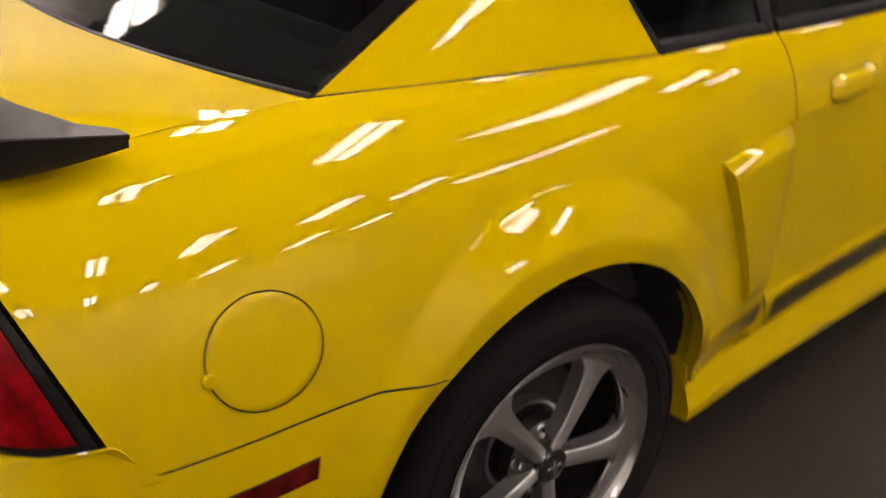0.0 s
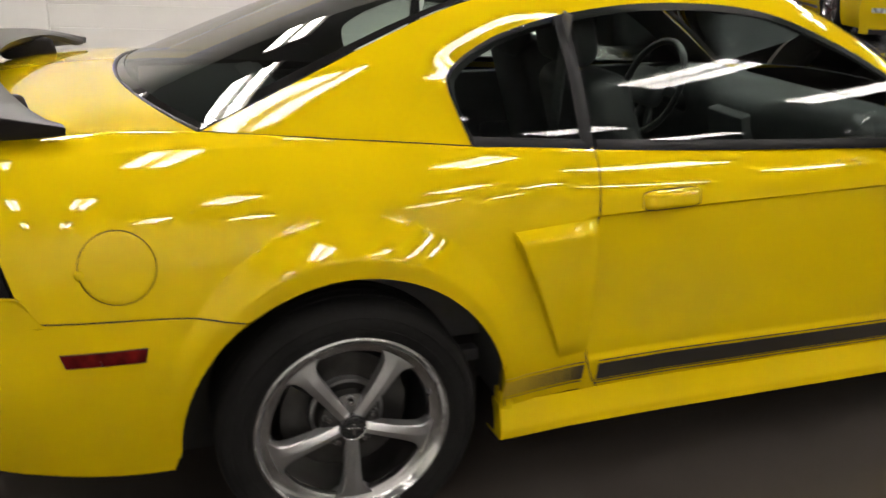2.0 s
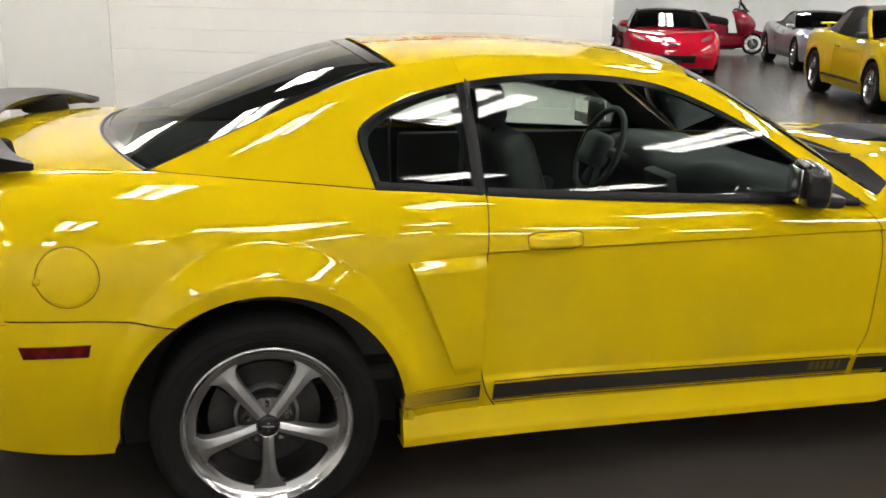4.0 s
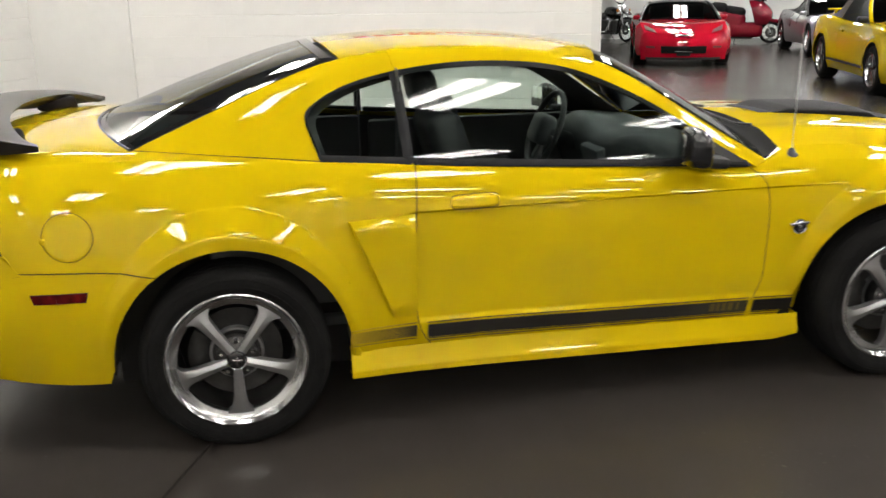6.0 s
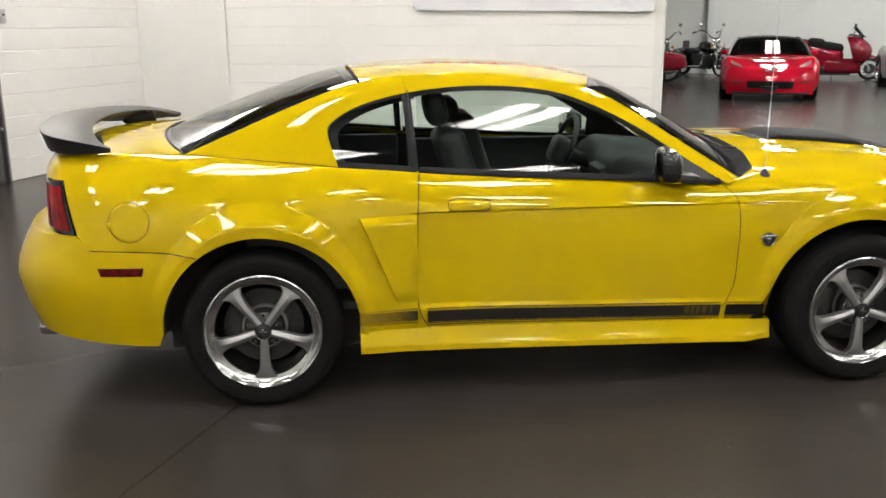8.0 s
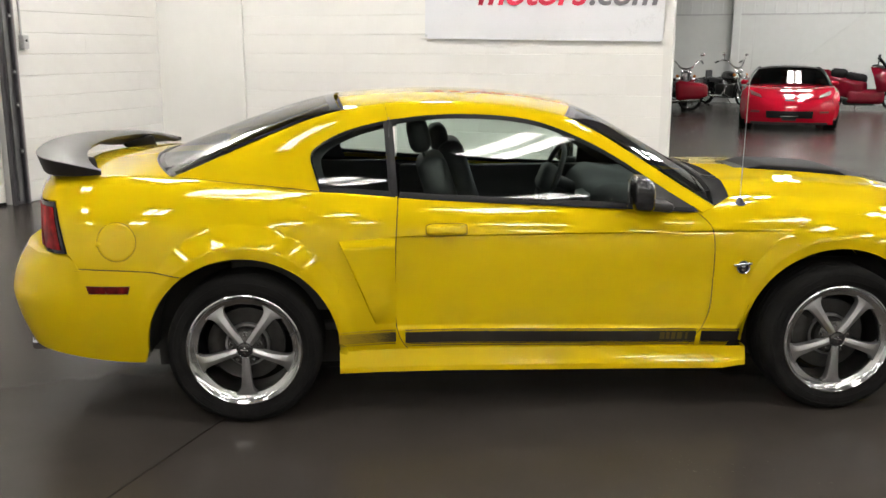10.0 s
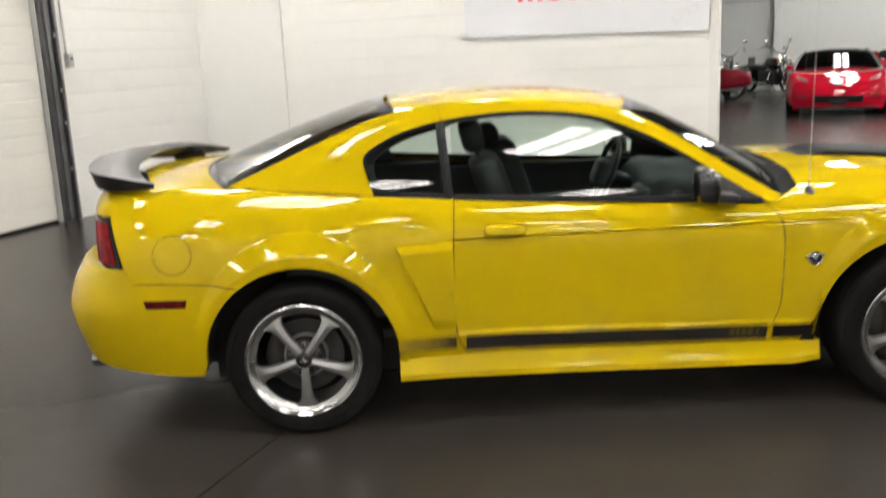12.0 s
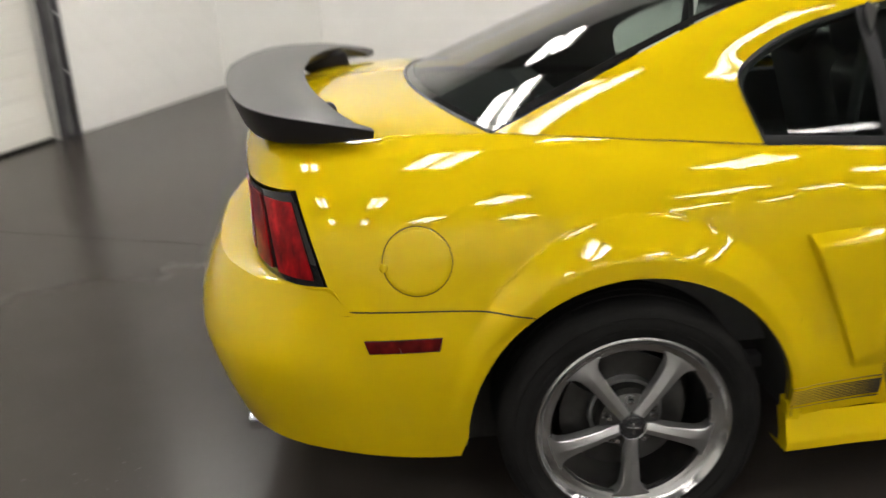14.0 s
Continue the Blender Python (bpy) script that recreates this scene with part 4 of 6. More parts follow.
# greenhouse edges of the right side (mirrored for the left): inner edge by the glass and roof, outer edge over the side windows
RAIL_IN = spline([(0.0, (0.600, 0.527, 1.338)), (0.15, (0.80, 0.520, 1.346)), (0.3, (1.02, 0.520, 1.338)), (0.45, (1.24, 0.527, 1.312)), (0.56, (1.402, 0.540, 1.278)),
                  (0.72, (1.66, 0.598, 1.140)), (0.86, (1.87, 0.662, 1.005)), (1.0, (2.045, 0.725, 0.895))])
RAIL_OUT = spline([(0.0, (0.616, 0.600, 1.270)), (0.15, (0.812, 0.583, 1.291)), (0.3, (1.040, 0.580, 1.291)), (0.45, (1.262, 0.586, 1.262)), (0.56, (1.395, 0.606, 1.217)),
                   (0.72, (1.605, 0.664, 1.112)), (0.86, (1.80, 0.724, 0.985)), (1.0, (1.972, 0.774, 0.880))])
C_IN = spline([(0.0, (-0.296, 0.690, 1.040)), (0.3, (-0.06, 0.644, 1.138)), (0.6, (0.185, 0.594, 1.238)), (0.8, (0.38, 0.556, 1.302)), (1.0, (0.600, 0.527, 1.338))])
C_OUT = spline([(0.0, (0.327, 0.772, 0.985)), (0.22, (0.297, 0.723, 1.075)), (0.36, (0.287, 0.690, 1.135)), (0.46, (0.312, 0.668, 1.165)), (0.58, (0.365, 0.648, 1.197)), (0.78, (0.475, 0.621, 1.239)), (1.0, (0.616, 0.600, 1.270))])
C_LOW = spline([(0.0, (-0.296, 0.690, 1.040)), (0.35, (-0.07, 0.734, 1.022)), (0.7, (0.15, 0.759, 1.003)), (1.0, (0.327, 0.772, 0.985))])


def flip(p, sign):
    return Vector((p[0], -sign * p[1], p[2]))


def pillar_point(s, r, sign):
    """A patch from the glass edge (s along, r=0) to the window edge (r=1)."""
    top = np.array(C_IN(1.0)) * (1 - r) + np.array(C_OUT(1.0)) * r
    low = np.array(C_LOW(r))
    edge = np.array(C_IN(s)) * (1 - r) + np.array(C_OUT(s)) * r
    ends = low * (1 - s) + top * s
    corners = (np.array(C_IN(0)) * (1 - s) + np.array(C_IN(1)) * s) * (1 - r) + (np.array(C_OUT(0)) * (1 - s) + np.array(C_OUT(1)) * s) * r
    p = edge + ends - corners
    bulge = (0.004 * math.sin(math.pi * s) ** 2 + 0.002 + 0.005 * step((s - 0.45) / 0.55)) * math.sin(math.pi * r)
    p = p + np.array((-0.1 * (1 - s), 0.6, 0.75)) * bulge
    return flip(p, sign)


def rail_point(s, r, sign):
    p = np.array(RAIL_IN(s)) * (1 - r) + np.array(RAIL_OUT(s)) * r
    p = p + np.array((0.0, 0.6, 0.75)) * 0.007 * math.sin(math.pi * r)
    return flip(p, sign)


roof_mid = spline([(0.36, 1.359), (0.55, 1.375), (0.78, 1.384), (1.0, 1.380), (1.29, 1.355), (1.50, 1.318)])


def roof_point(u, v):
    """u from -1 to 1 across, v from the back glass to the windscreen."""
    s = linear([(0, 0.426), (1, 1.402)])(v)
    if s < 0.6:
        t = linear([(0.38, 0.8), (0.6, 1.0)])(s)
        e = np.array(C_IN(t))
    else:
        ts = [i / 60 for i in range(61)]
        t = float(np.interp(s, [RAIL_IN(k)[0] for k in ts], ts))
        e = np.array(RAIL_IN(t))
    k = 1 - abs(u) ** 2
    xm = linear([(0, 0.37), (1, 1.50)])(v)
    x = e[0] + (xm - e[0]) * k
    return Vector((x, u * e[1], e[2] + (roof_mid(xm) - e[2]) * (1 - abs(u) ** 2.5)))


def back_glass(u, v):
    e = np.array(C_IN(v * 0.835))
    k = 1 - abs(u) ** 2.2
    x = e[0] + k * (-0.175 * (1 - v) - 0.056 * v)
    z = e[2] + k * (0.043 * (1 - v) + 0.046 * v) + 0.010 * math.sin(math.pi * v) * (1 - abs(u) ** 6)
    return Vector((x, u * e[1], z))


def screen(u, v):
    """Windscreen: v from the roof to the cowl."""
    e = np.array(RAIL_IN(0.56 + 0.43 * v))
    k = 1 - abs(u) ** 2
    return Vector((e[0] + k * (0.090 + 0.03 * v), u * e[1], e[2] + k * (0.034 + 0.02 * v) + 0.008 * math.sin(math.pi * v)))


part("roof", patch(lambda u, v: roof_point(-1 + 2 * u, 0.004 + 0.992 * v), 48, 40, (0, 0, 1)), YELLOW, car, thick=0.004)
part("headliner", patch(lambda u, v: roof_point(-0.98 + 1.96 * u, v) - Vector((0, 0, 0.025)), 20, 16, (0, 0, -1)), CABIN_GREY, car)
rg = part("rear_window", patch(lambda u, v: back_glass(-0.985 + 1.97 * u, 0.01 + 0.975 * v), 40, 30, (-1, 0, 1)), GLASS_REAR, car, "tinted rear window with a black border")
bm = bmesh.new()
up = Vector((-0.0008, 0, 0.0016))
patch(lambda u, v: back_glass(-0.995 + 1.99 * u, 0.0 + 0.03 * v) + up, 40, 3, (-1, 0, 1), bm)
patch(lambda u, v: back_glass(-0.995 + 1.99 * u, 0.955 + 0.04 * v) + up, 40, 3, (-1, 0, 1), bm)
for s in (-1, 1):
    patch(lambda u, v: back_glass(s * (0.945 + 0.05 * u), 0.07 + 0.89 * v) + up, 3, 30, (-1, 0, 1), bm)
part("border", bm, BLACK_FRIT, rg)
part("moulding", tube([back_glass(-1 + i / 20, 0.0) + Vector((-0.004, 0, 0.002)) for i in range(41)], 0.0055, 8), BLACK_TRIM, rg, "black rubber moulding")
ws = part("windscreen", patch(lambda u, v: screen(-0.985 + 1.97 * u, 0.01 + 0.98 * v), 40, 30, (1, 0, 1)), GLASS_CLEAR, car, "clear curved windscreen")
bm = bmesh.new()
patch(lambda u, v: screen(-0.995 + 1.99 * u, 0.0 + 0.05 * v) + Vector((0.001, 0, 0.0015)), 40, 3, (1, 0, 1), bm)
for s in (-1, 1):
    patch(lambda u, v: screen(s * (0.95 + 0.045 * u), 0.05 + 0.95 * v) + Vector((0.001, 0, 0.0015)), 3, 30, (1, 0, 1), bm)
part("border", bm, BLACK_FRIT, ws)


def cowl(u, v):
    y = -1 + 2 * u
    a, b = screen(y * 0.985, 1.0), hood_point(y * 0.90, 0.0)
    m = a.lerp(b, v)
    m.z -= 0.006 * math.sin(math.pi * v)
    return m


part("cowl", patch(cowl, 40, 8, (0, 0, 1)), BLACK_MATT, car, "black plastic cowl grille", thick=0.003)
for y0, y1 in ((-0.45, 0.10), (0.05, 0.60)):
    arm = [cowl(0.5 + y0 / 1.42, 0.55) + Vector((0, 0, 0.035)), cowl(0.5 + y0 / 1.42, 0.1) + Vector((-0.02, 0.06, 0.05)), screen(y1 / 0.7, 0.90) + Vector((0.012, 0, 0.018))]
    w = part("wiper", tube(arm, [0.007, 0.005, 0.004], 8), BLACK_TRIM, car, "black wiper arm")
    part("blade", tube([screen((y1 - 0.28 + 0.09 * i) / 0.7, 0.93 - 0.02 * i) + Vector((0.008, 0, 0.012)) for i in range(7)], 0.006, 6), BLACK_TRIM, w)

# dark line along each pillar foot draws the shade in its crease
for s in (1, -1):
    part("seam", tube([flip(C_LOW(i / 30), s) + Vector((0, 0, 0.001)) for i in range(31)], 0.0016, 6), LINER, car)

# side windows
window_low = spline([(0.28, 0.992), (0.327, 0.988), (0.66, 0.961), (1.2, 0.928), (1.7, 0.901), (1.98, 0.884)])


def window_edge(x):
    ts = [i / 80 for i in range(81)]
    if x < 0.616:
        rows = [(C_OUT(0.40 + 0.6 * t)[0], C_OUT(0.40 + 0.6 * t)[2]) for t in ts]
    else:
        rows = [(RAIL_OUT(t)[0], RAIL_OUT(t)[2]) for t in ts]
    return float(np.interp(x, [r[0] for r in rows], [r[1] for r in rows]))


def glass_y(x, z):
    d = z - window_low(x)
    return 0.772 - 0.30 * d - 0.72 * d * d


def window_left(z):
    ts = [0.42 * i / 30 for i in range(31)]
    return float(np.interp(z, [C_OUT(t)[2] for t in ts], [C_OUT(t)[0] for t in ts]))


def window(x0, x1, sign, off=0.0):
    def f(u, v):
        x = x0 + (x1 - x0) * u
        for _ in range(3):
            z = window_low(x) + (window_edge(x) - window_low(x)) * v
            left = window_left(z) if x0 < 0.4 else x0
            x = left + (x1 - left) * u
        return (x, -sign * (glass_y(x, z) + off), z)

    return patch(f, 30, 18, (0, -sign, 0))


pillar_x = lambda z: 0.645 - 0.075 * (z - 0.96)
for sign, quarter, door in ((1, quarter_right, door_right), (-1, quarter_left, door_left)):
    part("roof_pillar", patch(lambda u, v: pillar_point(u, v, sign), 44, 16, (0, -sign, 0.5)), YELLOW, car, thick=0.004)
    part("roof_rail", patch(lambda u, v: rail_point(0.0006 + 0.9994 * u, v, sign), 60, 8, (0, -sign, 0.5)), YELLOW, car, thick=0.004)
    part("inner_trim", patch(lambda u, v: pillar_point(u, v, sign) + Vector((0.04, sign * 0.06, -0.03)), 20, 6, (0, sign, 0)), CABIN, car)
    part("inner_rail", patch(lambda u, v: rail_point(u, -0.16 + 1.32 * v, sign) + Vector((0, sign * 0.014, -0.010)), 30, 6, (0, sign, 0)), CABIN, car)
    part("quarter_window", window(0.30, 0.618, sign, -0.006), GLASS, quarter, "dark tinted quarter window")
    part("door_window", window(0.655, 1.955, sign, -0.006), GLASS, door, "dark tinted door window")
    # black surround: sill moulding, upper seal, pillar and mirror corner
    bm = bmesh.new()
    for a, b in ((0.330, 0.645), (0.662, 1.935)):
        patch(lambda u, v: (lambda x: (x, -sign * (0.776 - 0.010 * v + 0.002 * math.sin(math.pi * v)), window_low(x) - 0.006 + 0.026 * v))(a + (b - a) * u), 24, 6, (0, -sign, 0), bm)
    part("sill_moulding", bm, BLACK_SEAL, door, "black belt moulding", thick=0.006)
    bm = bmesh.new()
    patch(lambda u, v: flip(np.array(RAIL_OUT(u)) + np.array((-0.008 * u, 0.008, -0.020 + 0.006 * u)) * v * min(1.0, (1 - u) / 0.15) + np.array((0, 0.001, 0)), sign), [i / 60 * 0.975 for i in range(61)], 3, (0, -sign, 0), bm)
    patch(lambda u, v: flip(np.array(C_OUT(u)) + np.array((0.012 * (1 - u), 0.005, -0.014 * u)) * v + np.array((0, 0.001, 0)), sign), 40, 3, (0, -sign, 0), bm)
    part("window_seal", bm, BLACK_SEAL, door, thick=0.006)
    bm = patch(lambda u, v: (lambda z: (lambda x: (x, -sign * (glass_y(x, z) + 0.004 - 0.004 * abs(2 * u - 1)), z))(pillar_x(z) - 0.026 + 0.036 * u))(window_low(0.63) + (window_edge(0.625) - 0.004 - window_low(0.63)) * v), 6, 12, (0, -sign, 0))
    part("centre_pillar", bm, BLACK_SEAL, door, "black centre pillar trim", thick=0.01)
    bm = patch(lambda u, v: (lambda x: (lambda z: (x, -sign * (glass_y(x, z) + 0.002), z))(window_low(x) + (window_edge(x) - 0.004 - window_low(x)) * v))(1.725 + 0.230 * u), 10, 6, (0, -sign, 0))
    part("mirror_corner", bm, BLACK_TRIM, door, thick=0.012)

    # door mirror
    def shell(u, v):
        a, b = 2 * math.pi * u, math.pi * v
        x = 0.055 * math.copysign(abs(math.cos(b)) ** 0.6, math.cos(b))
        r = math.sin(b) ** 0.5
        k = 1 / (abs(math.cos(a)) ** 4 + abs(math.sin(a)) ** 4) ** 0.25
        return (1.662 + x * (1.15 if x > 0 else 0.6), -sign * (0.866 + 0.062 * math.cos(a) * k * r), 0.984 - 0.25 * max(x, 0.0) + 0.070 * math.sin(a) * k * r - 0.01 * math.cos(a))

    mr = part("door_mirror", patch(shell, 28, [0.02, 0.08, 0.16, 0.26, 0.36, 0.46, 0.56, 0.66, 0.76, 0.86, 0.94, 0.985], None), BLACK_GLOSS, door, "black door mirror")
    bmx = block((0.15, 0.10, 0.042), (1.745, -sign * 0.812, 0.920), 0.016, turn=pose(0, 0, 0, 0, 6, 0))
    part("mirror_foot", bmx, BLACK_TRIM, mr)
    part("mirror_glass", block((0.004, 0.108, 0.105), (1.6155, -sign * 0.866, 0.984), 0.002, turn=pose(0, 0, 0, 0, 0, -14 * sign)), CHROME, mr)

# fender badge: round medallion with a wing bar
badge = part("badge", lathe([(0, -0.010), (0.020, -0.009), (0.026, -0.006), (0.028, 0.0)], 28), BLACK_GLOSS, car, "round dark and chrome fender badge", at=pose(2.148, -side(2.148, 0.652) - 0.001, 0.646))
part("rim", lathe([(0.0265, -0.0075), (0.0295, -0.0085), (0.031, -0.004), (0.0285, 0.0)], 28, closed=True), CHROME, badge)
part("wing", block((0.082, 0.006, 0.012), (-0.004, -0.0115, 0.013), 0.003, turn=pose(0, 0, 0, 0, -4, 0)), CHROME, badge)
part("bar", block((0.016, 0.004, 0.030), (0.0, -0.0105, -0.003), 0.001), CHROME, badge)

antenna = part("antenna", lathe([(0.0, 0.030), (0.008, 0.028), (0.016, 0.012), (0.026, 0.003), (0.028, -0.004)], 16, "Z"), BLACK_TRIM, car, "thin whip antenna on a black base", at=pose(2.155, -0.712, 0.905))
part("mast", tube([(0, 0, 0.02), (0.006, 0, 0.45), (0.014, 0, 0.86)], [0.0018, 0.0013, 0.0009], 6), GALV, antenna)

# deck spoiler
SP_OUT = spline([(0.0, (-0.572, 0.752)), (0.12, (-0.70, 0.742)), (0.26, (-0.83, 0.68)), (0.40, (-0.905, 0.55)), (0.62, (-0.965, 0.30)), (1.0, (-0.995, 0.0))])
SP_IN = spline([(0.0, (-0.585, 0.715)), (0.12, (-0.635, 0.655)), (0.26, (-0.675, 0.58)), (0.40, (-0.712, 0.47)), (0.62, (-0.752, 0.27)), (1.0, (-0.772, 0.0))])
SP_TOP = spline([(0.0, 1.078), (0.12, 1.104), (0.26, 1.124), (0.40, 1.136), (0.62, 1.146), (1.0, 1.150)])
SP_LOW = spline([(0.0, 1.060), (0.12, 1.052), (0.26, 1.050), (0.40, 1.056), (0.56, 1.080), (0.72, 1.106), (1.0, 1.114)])


def spoiler_ring(k):
    s, t = (1, k) if k <= 1 else (-1, 2 - k)
    (xo, yo), (xi, yi), zt, zl = SP_OUT(t), SP_IN(t), SP_TOP(t), SP_LOW(t)
    zi = max(zl, zt - 0.030)
    section = [(1.0, zt - 0.0022), (0.990, zt), (0.5, zt + 0.004), (0.08, zt - 0.006), (0.0, zt - 0.014), (0.06, zi), (0.5, zl + 0.006), (0.84, zl), (0.87, zl + 0.003), (0.895, zl + 0.010), (0.955, zl + 0.6 * (zt - zl))]
    return [(xi + (xo - xi) * w, -s * (yi + (yo - yi) * w), z) for w, z in section]


def spoiler_mesh():
    bm = bmesh.new()
    rings = [[bm.verts.new(p) for p in spoiler_ring(2 * i / 80)] for i in range(81)]
    for a, b in zip(rings, rings[1:]):
        for j in range(len(a)):
            bm.faces.new([a[j], a[(j + 1) % len(a)], b[(j + 1) % len(a)], b[j]])
    bm.faces.new(rings[0])
    bm.faces.new(rings[-1][::-1])
    bmesh.ops.recalc_face_normals(bm, faces=bm.faces)
    return bm


sp = part("spoiler", spoiler_mesh(), BLACK_SATIN, car, "satin black wraparound deck spoiler", sharp=24)

for y in (-0.50, 0.50):
    foot = block((0.17, 0.05, 0.060), (0, 0, 0), 0.014, 3)
    for v in foot.verts:
        v.co.x -= 0.25 * v.co.z
    part("spoiler_foot", foot, BLACK_MATT, sp, at=pose(-0.745, y, 1.080, 0, 0, 24 if y > 0 else -24))

# exhaust tips, tail plate area, underbody, front end
for y in (-0.60, 0.60):
    part("exhaust_tip", lathe([(0.030, 0.0), (0.034, -0.003), (0.036, 0.002), (0.036, 0.14), (0.030, 0.14), (0.030, 0.0)], 24, "X"), CHROME, car, "chrome exhaust tip", at=pose(-0.962, y, 0.297))
part("underbody", block((3.9, 1.1, 0.10), (1.15, 0, 0.275), 0.02), LINER, car)
part("rear_axle", tube([(0, -0.62, HUB_Z), (0, 0.62, HUB_Z)], 0.045, 12), LINER, car)
part("lock_emblem", lathe([(0, 0.0), (0.03, 0.001), (0.035, 0.008)], 20, "X"), CHROME, car, at=pose(-0.945, 0, 0.85))


def front_bumper(u, v):
    a = -math.pi / 2 + math.pi * u
    zt, zb = 0.70, 0.20
    z = zb + (zt - zb) * v
    y = 0.83 * math.copysign(abs(math.sin(a)) ** 0.75, math.sin(a))
    tuck = 0.08 * (1 - step((z - 0.2) / 0.2)) + 0.12 * step((z - 0.55) / 0.15)
    return (2.975 + (0.52 - tuck) * max(math.cos(a), 0) ** 0.6, y * (1 - 0.04 * (1 - v)), z)


part("front_bumper", patch(front_bumper, 60, 24, (1, 0, 0)), YELLOW, car, thick=0.003)
for s in (-1, 1):
    part("headlamp", patch(lambda u, v: (3.16 + 0.20 * u, s * (0.80 - 0.28 * u), 0.715 - 0.02 * u + (0.085 - 0.03 * u) * v), 10, 6, (0.6, s, 0.3)), CLEAR_LENS, car, "clear headlamp", thick=0.02)

# ---- wheels ----
RIM_R, TYRE_R = 0.243, 0.327


def wheel(x, sign):
    """A five-spoke wheel; local -y looks outwards."""
    hub = pose(x, -sign * 0.872, HUB_Z, 0, 0, 0 if sign > 0 else 180)
    lip = lathe([(0.2415, 0.004), (0.2445, 0.0), (0.2435, -0.006), (0.238, -0.008), (0.2335, -0.004), (0.230, 0.004), (0.222, 0.010), (0.210, 0.014), (0.2005, 0.018), (0.1975, 0.024), (0.1985, 0.036), (0.204, 0.042)], 96)
    w = part("wheel", lip, MACHINED, car, "five-spoke alloy wheel with a machined lip", at=hub)
    part("barrel", lathe([(0.2040, 0.034), (0.205, 0.07), (0.205, 0.20), (0.215, 0.215), (0.242, 0.215), (0.242, 0.205)], 64), IRON, w)
    prof = [(0.241, 0.002), (0.247, -0.003), (0.262, -0.010), (0.285, -0.014), (0.303, -0.011), (0.315, -0.002), (0.3225, 0.012), (0.3255, 0.022)]
    tread = []
    for k in range(5):
        y0 = 0.026 + 0.037 * k
        tread += [(TYRE_R, y0), (TYRE_R + 0.0005, y0 + 0.028), (TYRE_R - 0.007, y0 + 0.030), (TYRE_R - 0.007, y0 + 0.035)]
    prof += tread + [(0.3255, 0.212), (0.315, 0.225), (0.29, 0.232), (0.26, 0.228), (0.241, 0.214)]
    tyre = part("tyre", lathe(prof, 96), RUBBER, w, "black low-profile tyre")
    bm = bmesh.new()
    for r, y in ((0.268, -0.0118), (0.296, -0.0138)):
        lathe([(r - 0.001, y + 0.002), (r - 0.0005, y - 0.0012), (r + 0.0005, y - 0.0012), (r + 0.001, y + 0.002)], 72, bm=bm)
    part("sidewall_rib", bm, RUBBER, tyre)
    reach = spline([(0.030, 0.0150), (0.07, 0.0162), (0.12, 0.0190), (0.16, 0.0230), (0.178, 0.0270), (0.190, 0.0345), (0.199, 0.048), (0.207, 0.068)])
    for k in range(5):
        bm = bmesh.new()
        rows = []
        for i in range(19):
            r = 0.030 + (0.207 - 0.030) * i / 18
            h = reach(r)
            y = 0.012 - 0.006 * math.sin(math.pi * min(r / 0.21, 1.0)) + 0.004 * step((r - 0.18) / 0.03)
            crown = 0.0045 * (1 - step((r - 0.15) / 0.05))
            sec = [(-h, y + 0.034), (-h, y + 0.004), (-h + 0.002, y + 0.0012), (-h * 0.75, y), (-h * 0.12, y - crown), (0, y - crown - 0.0006), (h * 0.12, y - crown), (h * 0.75, y), (h - 0.002, y + 0.0012), (h, y + 0.004), (h, y + 0.034)]
            rows.append([bm.verts.new((c, yy, -r)) for c, yy in sec])
        for a, b in zip(rows, rows[1:]):
            for j in range(len(a) - 1):
                bm.faces.new([a[j], a[j + 1], b[j + 1], b[j]])
        bm.faces.new(rows[-1])
        bmesh.ops.recalc_face_normals(bm, faces=bm.faces)
        part("spoke", bm, ALLOY, w, at=pose(0, 0, 0, 0, 72 * k, 0), sharp=25)
    # spider behind the cap, cap and its plain mark, nuts, valve, brake
    part("hub_plate", lathe([(0.0, 0.016), (0.040, 0.016), (0.052, 0.022), (0.075, 0.036), (0.078, 0.06), (0.0, 0.06)], 40), IRON, w)
    cap = part("centre_cap", lathe([(0.0, -0.004), (0.022, -0.0035), (0.030, -0.001), (0.0325, 0.004), (0.0325, 0.018)], 36), BLACK_GLOSS, w, "gloss black centre cap with a silver mark")
    mark = block((0.034, 0.003, 0.0045), (0, -0.0045, 0.001), 0.001, turn=pose(0, 0, 0, 0, 6, 0))
    block((0.006, 0.003, 0.030), (0.0, -0.0045, -0.001), 0.001, bm=mark)
    part("mark", mark, CHROME, cap)
    part("cap_ring", lathe([(0.0325, 0.002), (0.0345, 0.001), (0.0355, 0.006), (0.0325, 0.010)], 36), MACHINED, w)
    for k in range(5):
        a = 2 * math.pi * (k + 0.5) / 5
        part("lug_nut", lathe([(0.0, 0.018), (0.006, 0.018), (0.0095, 0.022), (0.0105, 0.040)], 6), CHROME, w, at=pose(0.0572 * math.sin(a), 0, -0.0572 * math.cos(a)))
        hole = lathe([(0.0115, 0.0335), (0.0135, 0.031), (0.0155, 0.0345)], 20)
        part("nut_seat", hole, ALLOY, w, at=pose(0.0572 * math.sin(a), 0, -0.0572 * math.cos(a)))
    part("valve", tube([(0.205, 0.022, 0.062), (0.192, 0.006, 0.058)], 0.004, 8), BLACK_TRIM, w)
    part("brake_disc", lathe([(0.0, 0.080), (0.085, 0.080), (0.088, 0.098), (0.160, 0.098), (0.160, 0.122), (0.0, 0.122)], 48), IRON, w, "bare metal brake disc")
